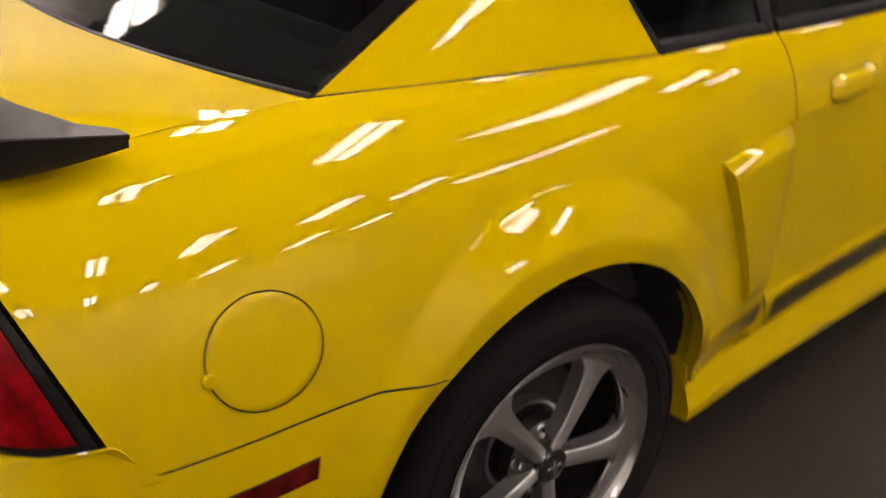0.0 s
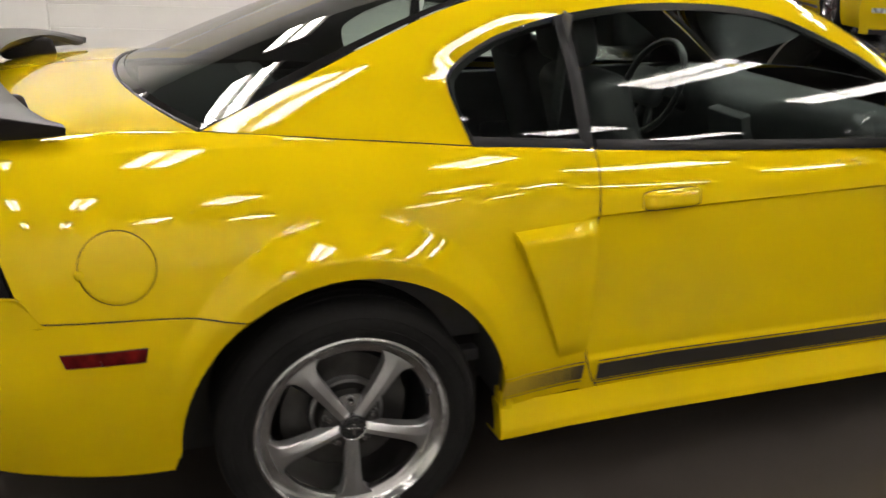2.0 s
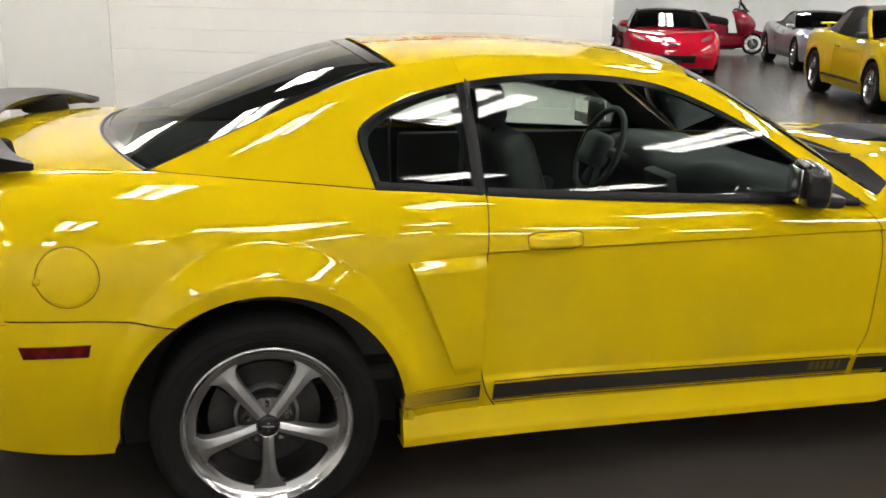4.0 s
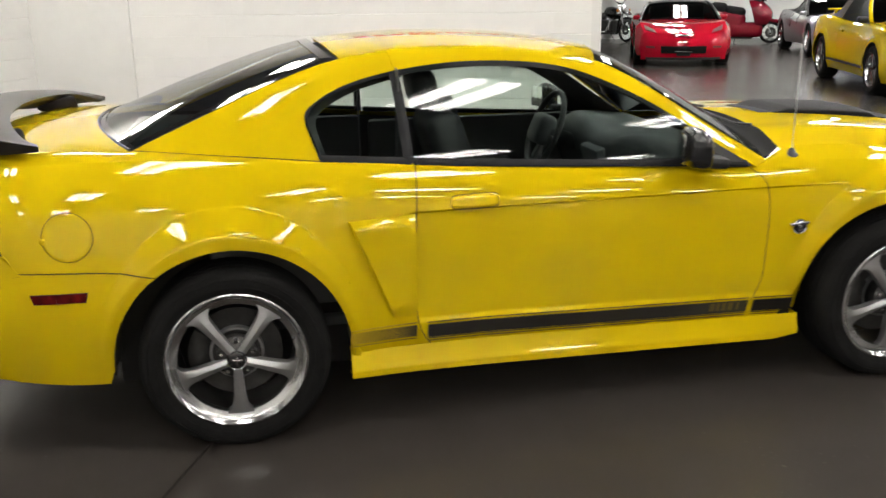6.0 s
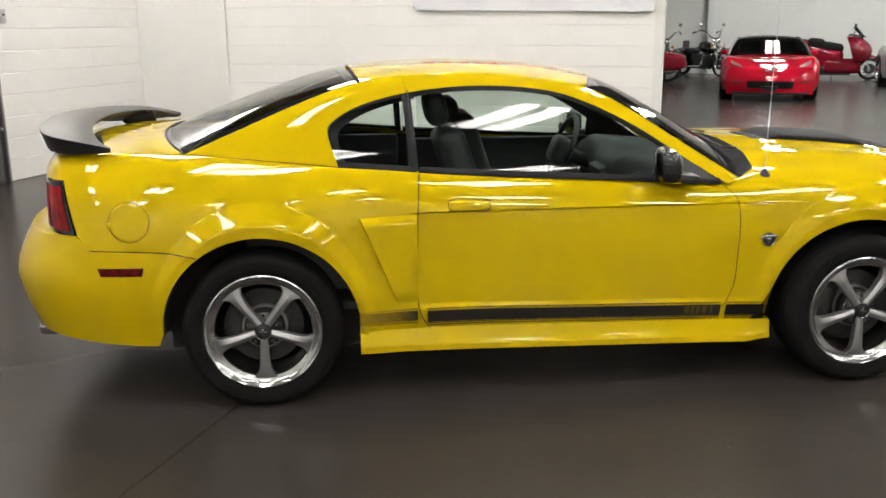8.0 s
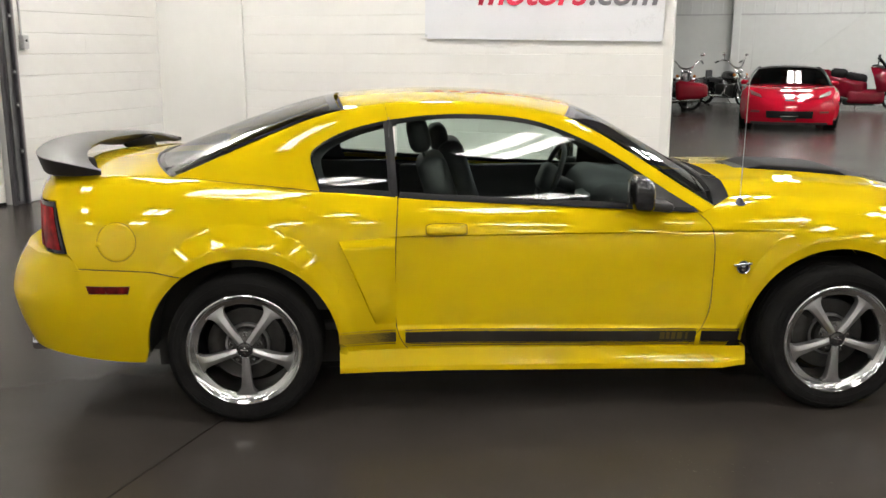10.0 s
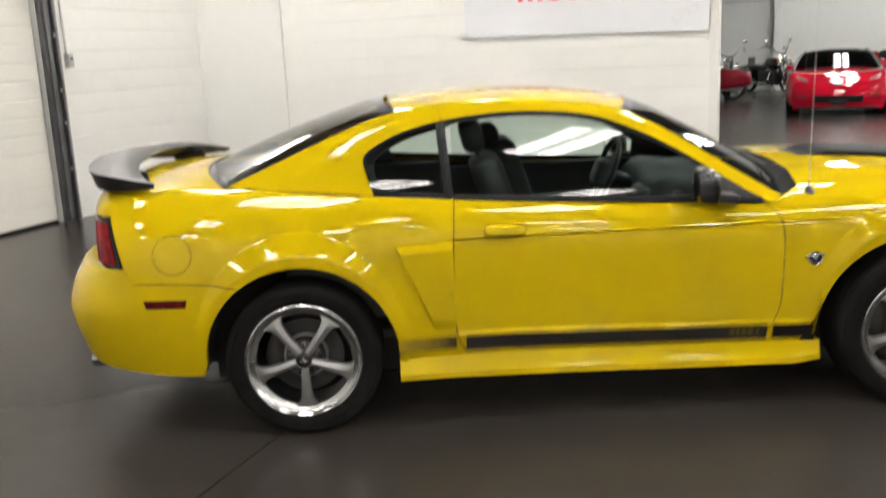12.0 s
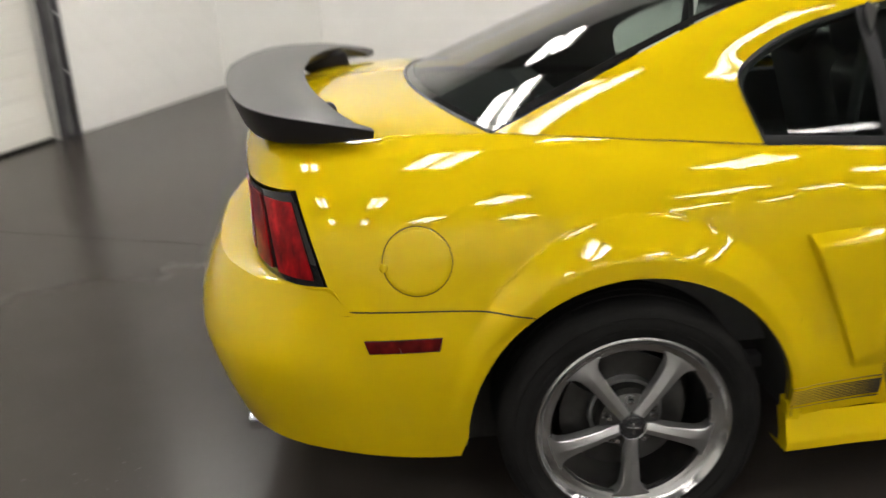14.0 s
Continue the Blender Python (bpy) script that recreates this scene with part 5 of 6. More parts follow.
    part("disc_hat", lathe([(0.084, 0.080), (0.086, 0.077), (0.0935, 0.077), (0.095, 0.082), (0.095, 0.098)], 48), ALLOY, w, "bright turned disc edge")
    cal = bmesh.new()
    patch(lambda u, v: ((0.168 - 0.07 * v) * math.cos(math.pi * (0.80 + 0.40 * u)), 0.078 - 0.01 * math.sin(math.pi * v), (0.168 - 0.07 * v) * math.sin(math.pi * (0.80 + 0.40 * u))), 12, 5, (0, -1, 0), cal)
    part("caliper", cal, IRON, w, thick=0.06)
    return w


for xw in (0.0, FRONT):
    for s in (1, -1):
        wheel(xw, s)

# ---- the cabin ----
part("cabin_floor", block((2.2, 1.30, 0.04), (1.05, 0, 0.36), 0.01), CABIN, car)


def dash(u, v):
    prof = spline([(0.0, (2.05, 0.90)), (0.3, (1.89, 0.915)), (0.5, (1.735, 0.910)), (0.62, (1.655, 0.885)), (0.75, (1.64, 0.80)), (0.9, (1.70, 0.66)), (1.0, (1.72, 0.52))])
    x, z = prof(v)
    y = -0.70 + 1.40 * u
    hood = 0.055 * math.exp(-((y - 0.36) / 0.20) ** 4) + 0.035 * math.exp(-((y + 0.36) / 0.20) ** 4)
    k = math.exp(-((v - 0.58) / 0.18) ** 2)
    return (x - 0.02 * k * math.cos(y * 4), y, z + hood * k)


part("dashboard", patch(dash, 44, 26, (-1, 0, 1)), CABIN_GREY, car, "dark grey twin-hump dashboard", thick=0.01)
part("radio_stack", block((0.06, 0.22, 0.24), (1.64, 0, 0.74), 0.015, turn=pose(0, 0, 0, 0, -14, 0)), CABIN_GREY, car)
part("console", block((1.0, 0.24, 0.22), (1.05, 0, 0.50), 0.03), CABIN, car)
part("shifter", tube([(1.22, 0, 0.60), (1.20, 0, 0.72)], [0.012, 0.02], 10), CABIN, car)
sw = part("steering_wheel", lathe([(0.185 + 0.014 * math.cos(a), 0.014 * math.sin(a)) for a in [2 * math.pi * i / 10 for i in range(10)]], 40, "X", closed=True), LEATHER, car, "black leather steering wheel", at=pose(1.50, 0.36, 0.885, 0, 22, 0))
part("airbag", block((0.09, 0.17, 0.15), (-0.015, 0, -0.005), 0.035, 3), CABIN_GREY, sw)
for a in (0, 180, 250, 290):
    part("spoke", block((0.02, 0.13, 0.035), (0.015, 0.10 * math.cos(radians(a)), 0.10 * math.sin(radians(a))), 0.008, turn=pose(0, 0, 0, a, 0, 0)), CABIN_GREY, sw)
part("column", tube([(1.53, 0.36, 0.87), (1.70, 0.36, 0.79)], 0.035, 12), CABIN, car)


def seat(y, ahead, head_z):
    bm = block((0.50, 0.50, 0.16), (1.20 + ahead, y, 0.50), 0.05, 4, turn=pose(0, 0, 0, 0, -8, 0))
    s = part("seat", bm, LEATHER, car, "black leather bucket seat")
    bm = block((0.14, 0.48, 0.62), (0.0, 0, 0.31), 0.055, 4)
    for v in bm.verts:
        v.co.y *= 1 - 0.22 * step((v.co.z - 0.30) / 0.30)
        v.co.x += 0.03 * (abs(v.co.y) / 0.24) ** 2
    part("backrest", bm, LEATHER, s, at=pose(0.97 + ahead, y, 0.50, 0, -17, 0))
    bm = block((0.10, 0.26, 0.15), (0, 0, 0.0), 0.045, 4)
    part("headrest", bm, LEATHER, s, at=pose(0.755 + ahead, y, head_z, 0, -12, 0))
    bm = bmesh.new()
    for d in (-0.06, 0.06):
        tube([(0.80 + ahead, y + d, 1.04), (0.765 + ahead, y + d, head_z - 0.05)], 0.006, 8, bm)
    part("headrest_posts", bm, CHROME, s)


seat(-0.37, 0.0, 1.185)
seat(0.37, 0.13, 1.105)
bm = block((0.45, 1.15, 0.14), (0.28, 0, 0.58), 0.05, 3)
rear = part("rear_bench", bm, LEATHER, car, "black leather rear bench")
part("backrest", block((0.13, 1.15, 0.46), (0.02, 0, 0.79), 0.05, 3, turn=pose(0, 0, 0, 0, -24, 0)), LEATHER, rear)
part("parcel_shelf", block((0.42, 1.2, 0.02), (-0.20, 0, 0.985), 0.006), CABIN, car)
part("rear_mirror", block((0.03, 0.22, 0.06), (1.47, 0.0, 1.235), 0.012), CABIN, car, "black interior mirror")
for s in (-1, 1):
    part("door_card", block((1.25, 0.05, 0.52), (1.30, s * 0.70, 0.66), 0.02), CABIN, car)
    part("armrest", block((0.5, 0.08, 0.06), (1.15, s * 0.655, 0.68), 0.02), CABIN_GREY, car)
    part("quarter_trim", block((0.70, 0.05, 0.50), (0.28, s * 0.69, 0.70), 0.02), CABIN, car)
    part("seat_belt", block((0.004, 0.05, 0.85), (0.62, s * 0.585, 0.86), 0.001, turn=pose(0, 0, 0, s * -9, 0, 0)), CABIN, car)

# ---- vehicles in the far hall ----
def simple_wheel(parent, x, y, r, rim_mat, wide=0.22, spokes=5, name="wheel"):
    s = 1 if y > 0 else -1
    w = part(name, lathe([(r * 0.70, 0.0), (r * 0.705, -0.012), (r * 0.66, -0.010), (r * 0.62, 0.02), (r * 0.6, wide * 0.8)], 40), rim_mat, parent, at=pose(x, y, r, 0, 0, 0 if s < 0 else 180))
    part("tyre", lathe([(r * 0.69, 0.0), (r * 0.76, -0.014), (r * 0.90, -0.016), (r * 0.985, 0.004), (r, 0.03), (r, wide - 0.03), (r * 0.97, wide), (r * 0.7, wide)], 40), RUBBER, w)
    part("brake", lathe([(0.0, 0.07), (r * 0.5, 0.07), (r * 0.5, 0.09), (0, 0.09)], 24), IRON, w)
    for k in range(spokes):
        bm = block((0.055, 0.03, r * 0.62), (0, 0.012, r * 0.33), 0.008, 1)
        part("spoke", bm, rim_mat, w, at=pose(0, 0, 0, 0, 360 / spokes * k, 0))
    part("cap", lathe([(0, -0.006), (0.035, -0.004), (0.04, 0.02)], 16), rim_mat, w)
    return w


def far_car(name, label, at, paint_mat, top_mat, sp, group=""):
    """A whole car at a distance from its outline splines: x ahead, y left."""
    ob = thing(name, label, "car", at, group)
    hw, sh, mid = spline(sp["width"]), spline(sp["shoulder"]), spline(sp["middle"])
    tail, nose, ax0, ax1, r = sp["tail"], sp["nose"], sp["axles"][0], sp["axles"][1], sp["wheel"]
    ra = r + 0.045

    def width(x, z):
        q = max(sh(x) - z, 0)
        w = hw(x) - 0.10 * math.exp(-q / 0.09)
        w -= 0.07 * max((0.42 - z) / 0.25, 0) ** 2
        for xc in (ax0, ax1):
            rho = math.hypot(x - xc, z - r)
            w += 0.022 * (1 - step((rho - ra - 0.04) / 0.07))
        return w

    def low(x):
        for xc in (ax0, ax1):
            if abs(x - xc) < ra:
                return max(0.20, r + math.sqrt(ra**2 - (x - xc) ** 2))
        return 0.20

    def cols(x0, x1):
        xs = {x0, x1}
        for xc in (ax0, ax1):
            for i in range(17):
                x = xc + ra * 1.001 * math.cos(math.pi * i / 16)
                if x0 < x < x1:
                    xs.add(x)
        for i in range(int((x1 - x0) / 0.07) + 1):
            x = x0 + 0.07 * i
            if all(abs(abs(x - xc) - ra) > 0.02 for xc in (ax0, ax1)):
                xs.add(x)
        return sorted((x - x0) / (x1 - x0) for x in xs)

    d0, d1 = sp["door"]
    cuts = [("rear_quarter", tail + 0.12, d0 - 0.004), ("door", d0 + 0.004, d1 - 0.004), ("front_fender", d1 + 0.004, nose - 0.22)]
    for s in (1, -1):
        for n, x0, x1 in cuts:
            bm = patch(lambda u, v: (lambda x: (lambda z: (x, s * width(x, z), z))(low(x) + (sh(x) - low(x)) * v ** 0.8))(x0 + (x1 - x0) * u), cols(x0, x1), 14, (0, s, 0))
            p = part(n, bm, paint_mat, ob, thick=0.004)
            if n == "door":
                part("handle", block((0.17, 0.03, 0.035), (d0 + 0.16, s * (width(d0 + 0.16, sh(0) - 0.14) + 0.01), sh(0) - 0.14), 0.01), paint_mat, p)
                m = part("mirror", block((0.11, 0.16, 0.09), (d1 - 0.12, s * (hw(d1) - 0.01), sh(d1) + 0.06), 0.035, 3), sp["mirror"], p)
        bm = patch(lambda u, v: (lambda x: (x, s * (width(x, 0.4) - 0.11), low(x) + 0.01 + (sh(x) - 0.14 - low(x)) * v))(tail + 0.15 + (nose - tail - 0.4) * u), cols(tail + 0.15, nose - 0.25), 3, (0, s, 0))
        part("inner_body", bm, LINER, ob)
        # dark brown line painted along the sill as a gap-like shadow
        if sp.get("stripe"):
            part("sill_shadow", patch(lambda u, v: (lambda x, z: (x, s * (width(x, z) + 0.006), z))(ax0 + ra + 0.03 + (ax1 - ax0 - 2 * ra - 0.06) * u, 0.325 + 0.038 * v), 24, 2, (0, s, 0)), SILL_SHADE, ob, "thin dark brown shadow line along the sill")
        for xc in (ax0, ax1):
            simple_wheel(ob, xc, s * (hw(xc) - 0.012), r, sp["rim"], 0.24, sp.get("spokes", 5))
            bm = patch(lambda u, v: (xc + ra * math.cos(math.pi * u), s * (hw(xc) - 0.03 - 0.4 * v), r + ra * math.sin(math.pi * u)), 18, 2, None)
            part("wheel_housing", bm, LINER, ob)

    def upper(u, x):
        y = u * width(x, sh(x))
        return Vector((x, y, sh(x) + (mid(x) - sh(x)) * (1 - abs(u) ** 2.2)))

    c0, c1 = sp["cabin"]
    part("hood", patch(lambda u, v: upper(-1 + 2 * u, c1 + (nose - 0.22 - c1) * v), 26, 18, (0, 0, 1)), paint_mat, ob, thick=0.004)
    part("deck", patch(lambda u, v: upper(-1 + 2 * u, tail + 0.12 + (c0 - tail - 0.12) * v), 26, 14, (0, 0, 1)), paint_mat, ob, thick=0.004)

    def fascia(x0, sgn, zlow):
        def f(u, v):
            y = -1 + 2 * u
            e = upper(y, x0)
            bulge = 0.22 * (1 - abs(y) ** 2.6) if sgn > 0 else 0.13 * (1 - abs(y) ** 3)
            k = math.sin(math.pi * min(v * 1.5, 1.0) / 2)
            z = e.z + (zlow - e.z) * v**1.25
            yy = y * (width(x0, max(z, 0.25)))
            return (x0 + sgn * bulge * k * (1 - 0.25 * max(v - 0.7, 0) / 0.3), yy, z)
        return f

    ff = fascia(nose - 0.22, 1, 0.13)
    fb = part("front_bumper", patch(ff, 34, 18, (1, 0, 0)), paint_mat, ob, thick=0.004)
    rf = fascia(tail + 0.12, -1, 0.25)
    rb = part("rear_bumper", patch(rf, 30, 14, (-1, 0, 0)), paint_mat, ob, thick=0.004)

    def on(f, off, u0, u1, v0, v1, nu=12, nv=4, slant=0.0):
        return patch(lambda u, v: Vector(f(u0 + (u1 - u0) * u, v0 + (v1 - v0) * v + slant * abs(u - 0.5) * 2)) + Vector((off, 0, 0)), nu, nv, (1 if off > 0 else -1, 0, 0))

    part("grille", on(ff, 0.012, *sp["grille"]), BLACK_MATT, fb, "black grille opening")
    if sp.get("low_nose"):
        part("badge_slot", on(ff, 0.016, 0.44, 0.56, 0.10, 0.17), BLACK_TRIM, fb)
        part("grille_bar", on(ff, 0.020, 0.40, 0.60, 0.72, 0.755), CHROME, fb, "thin bright grille bar")
        part("number_plate_recess", on(ff, 0.018, 0.42, 0.58, 0.80, 0.88), LINER, fb)
    part("lower_lip", on(ff, 0.010, 0.06, 0.94, 0.93, 1.0), BLACK_TRIM, fb)
    for a, b in ((0.07, 0.17), (0.83, 0.93)):
        part("fog_lamp", on(ff, 0.014, a, b, sp["fog"], sp["fog"] + 0.07), sp.get("lamp", CLEAR_LENS), fb)
        part("tail_lamp", on(rf, -0.012, a, b + 0.04, 0.15, 0.4), RED_LENS, rb)
    for s in (1, -1):
        xh = nose - 0.25
        part("headlamp", patch(lambda u, v: upper(s * (0.93 - 0.22 * u), xh - 0.07 - 0.22 * v * (1 - 0.45 * u) + 0.12 * u) + Vector((0.01, 0, 0.008)), 8, 6, (0.3, 0, 1)), sp.get("lamp", CLEAR_LENS), ob, "smoked headlamp", thick=0.01)
    # cabin: rails from the cowl over the roof to the deck
    over = spline(sp["roofline"])
    wide = spline(sp["cabin_width"])

    def house(u, t):
        x, z = over(t)
        base = sh(x)
        w = wide(t)
        return Vector((x - 0.05 * abs(u) ** 2 * math.copysign(1, t - 0.5) * -1, u * w, z - 0.045 * abs(u) ** 2.5))

    tr0, tr1 = sp["roof_span"]
    part("windscreen", patch(lambda u, v: house(-0.97 + 1.94 * u, tr0 * v), 16, 10, (1, 0, 1)), FAR_GLASS, ob)
    part("roof", patch(lambda u, v: house(-1 + 2 * u, tr0 + (tr1 - tr0) * v), 20, 16, (0, 0, 1)), top_mat, ob, thick=0.01)
    part("rear_window", patch(lambda u, v: house(-0.9 + 1.8 * u, tr1 + (1 - tr1) * v), 14, 8, (-1, 0, 1)), sp.get("back", FAR_GLASS), ob)
    for s in (1, -1):
        def flank(u, v, t0=0.02, t1=0.70):
            t = t0 + (t1 - t0) * u
            top = house(s, t)
            lowp = Vector((top.x, s * (width(top.x, sh(top.x)) - 0.02), sh(top.x) + 0.004))
            return top.lerp(lowp, v)
        part("side_window", patch(flank, 24, 6, (0, s, 0.3)), FAR_GLASS, ob)
        part("top_quarter", patch(lambda u, v: flank(u, v, 0.705, 0.985), 12, 6, (0, s, 0.3)), top_mat, ob)
        part("pillar", tube([house(s, tr0 * i / 8) for i in range(9)], 0.030, 8), sp["frame"], ob)
        part("roof_rail", tube([house(s, tr0 + (tr1 - tr0) * i / 8) for i in range(9)] + [house(s, tr1 + (1 - tr1) * i / 4) for i in range(1, 5)], 0.026, 8), top_mat, ob)
    part("cabin_block", block((c1 - c0 - 0.5, 1.1, 0.30), ((c0 + c1) / 2 - 0.05, 0, sh(0) - 0.12), 0.05), CABIN, ob)
    for y in (-0.36, 0.36):
        part("seat", block((0.14, 0.44, 0.55), (sp["seat"], y, sh(0) + 0.02), 0.05, 2, turn=pose(0, 0, 0, 0, -14, 0)), LEATHER, ob)
    part("underbody", block((nose - tail - 0.7, 1.3, 0.1), ((nose + tail) / 2, 0, 0.22), 0.02), LINER, ob)
    if sp.get("wing"):
        part("spoiler", block((0.16, 1.35, 0.035), (tail + 0.26, 0, sh(tail + 0.2) + 0.105), 0.012), paint_mat, ob)
        for y in (-0.55, 0.55):
            part("spoiler_post", block((0.08, 0.04, 0.11), (tail + 0.27, y, sh(tail + 0.2) + 0.045), 0.01), paint_mat, ob)
    return ob


LOW_CAR = dict(
    width=[(-2.2, 0.78), (-1.9, 0.90), (-1.3, 0.955), (-0.4, 0.89), (0.4, 0.875), (1.3, 0.935), (1.75, 0.91), (2.0, 0.84), (2.2, 0.72)],
    shoulder=[(-2.2, 0.86), (-1.7, 0.92), (-1.2, 0.93), (-0.4, 0.86), (0.4, 0.83), (1.0, 0.85), (1.4, 0.845), (1.8, 0.73), (2.2, 0.54)],
    middle=[(-2.2, 0.92), (-1.4, 0.96), (-0.5, 0.93), (0.4, 0.88), (0.9, 0.85), (1.4, 0.79), (1.8, 0.70), (2.2, 0.55)],
    tail=-2.2, nose=2.2, axles=(-1.34, 1.34), wheel=0.335, door=(-0.55, 0.72), cabin=(-1.0, 0.72), mirror=None, rim=MACHINED, spokes=5,
    roofline=[(0.0, (0.78, 0.885)), (0.25, (0.32, 1.09)), (0.45, (-0.05, 1.215)), (0.62, (-0.45, 1.225)), (0.8, (-0.85, 1.13)), (1.0, (-1.25, 0.965))],
    cabin_width=[(0.0, 0.82), (0.3, 0.71), (0.5, 0.61), (0.7, 0.59), (1.0, 0.62)], roof_span=(0.42, 0.78), grille=(0.24, 0.76, 0.56, 0.80), fog=0.56, frame=BLACK_TRIM, seat=-0.42)
SMOKED = surface("smoked_lens", (0.11, 0.006, 0.010), rough=0.35, coat=0.2)
spec = dict(LOW_CAR, mirror=RED, lamp=SMOKED, low_nose=True)
far_car("red_sports_car", "glossy red low sports car with a black top", pose(9.27, 15.05, 0, 0, 0, -112), RED, CANVAS, spec)
spec = dict(LOW_CAR, mirror=SILVER, back=CANVAS)
far_car("silver_convertible", "silver convertible sports car with a black soft top", pose(13.45, 15.5, 0, 0, 0, -110), SILVER, CANVAS, spec)
TALL_CAR = dict(
    width=[(-2.38, 0.80), (-2.1, 0.90), (-1.4, 0.945), (-0.3, 0.915), (0.5, 0.905), (1.36, 0.94), (1.9, 0.915), (2.2, 0.86), (2.38, 0.8)],
    shoulder=[(-2.38, 0.98), (-1.8, 1.02), (-1.3, 1.02), (-0.5, 0.97), (0.5, 0.955), (1.3, 0.95), (1.9, 0.90), (2.38, 0.80)],
    middle=[(-2.38, 1.03), (-1.6, 1.08), (-0.5, 1.05), (0.6, 1.03), (1.3, 1.0), (1.9, 0.95), (2.38, 0.84)],
    tail=-2.38, nose=2.38, axles=(-1.36, 1.36), wheel=0.345, door=(-0.52, 0.78), cabin=(-1.15, 0.80), mirror=BLACK_TRIM, rim=MACHINED, spokes=5,
    roofline=[(0.0, (0.80, 1.01)), (0.22, (0.42, 1.24)), (0.4, (0.12, 1.40)), (0.6, (-0.5, 1.44)), (0.8, (-1.05, 1.36)), (1.0, (-1.42, 1.09))],
    cabin_width=[(0.0, 0.80), (0.3, 0.69), (0.5, 0.60), (0.7, 0.60), (1.0, 0.66)], roof_span=(0.38, 0.80), grille=(0.24, 0.76, 0.2, 0.48), fog=0.62, frame=YELLOW, seat=-0.45, stripe=True, wing=True, back=TAN_CANVAS)
far_car("yellow_convertible", "yellow convertible with a grey-brown soft top and chrome wheels", pose(10.07, 8.73, 0, 0, 0, -109.4), YELLOW, TAN_CANVAS, TALL_CAR)


def bike_wheel(parent, x, r, rim_mat=CHROME):
    w = part("wheel", lathe([(r * 0.74, -0.03), (r * 0.78, -0.035), (r * 0.78, 0.035), (r * 0.74, 0.03), (r * 0.72, 0.0)], 32, closed=True), rim_mat, parent, at=pose(x, 0, r))
    part("tyre", lathe([(r * 0.76, -0.045), (r * 0.88, -0.062), (r * 0.97, -0.045), (r, 0.0), (r * 0.97, 0.045), (r * 0.88, 0.062), (r * 0.76, 0.045)], 32), RUBBER, w)
    bm = bmesh.new()
    for k in range(10):
        a = 2 * math.pi * k / 10
        tube([(0, 0.02 * (-1) ** k, 0), (r * 0.75 * math.cos(a), 0, r * 0.75 * math.sin(a))], 0.006, 6, bm)
    part("spokes", bm, rim_mat, w)
    part("hub", lathe([(0, -0.06), (0.05, -0.06), (0.05, 0.06), (0, 0.06)], 16), rim_mat, w)
    part("disc", lathe([(0.06, -0.07), (0.14, -0.07), (0.14, -0.064), (0.06, -0.064)], 24, closed=True), IRON, w)
    return w


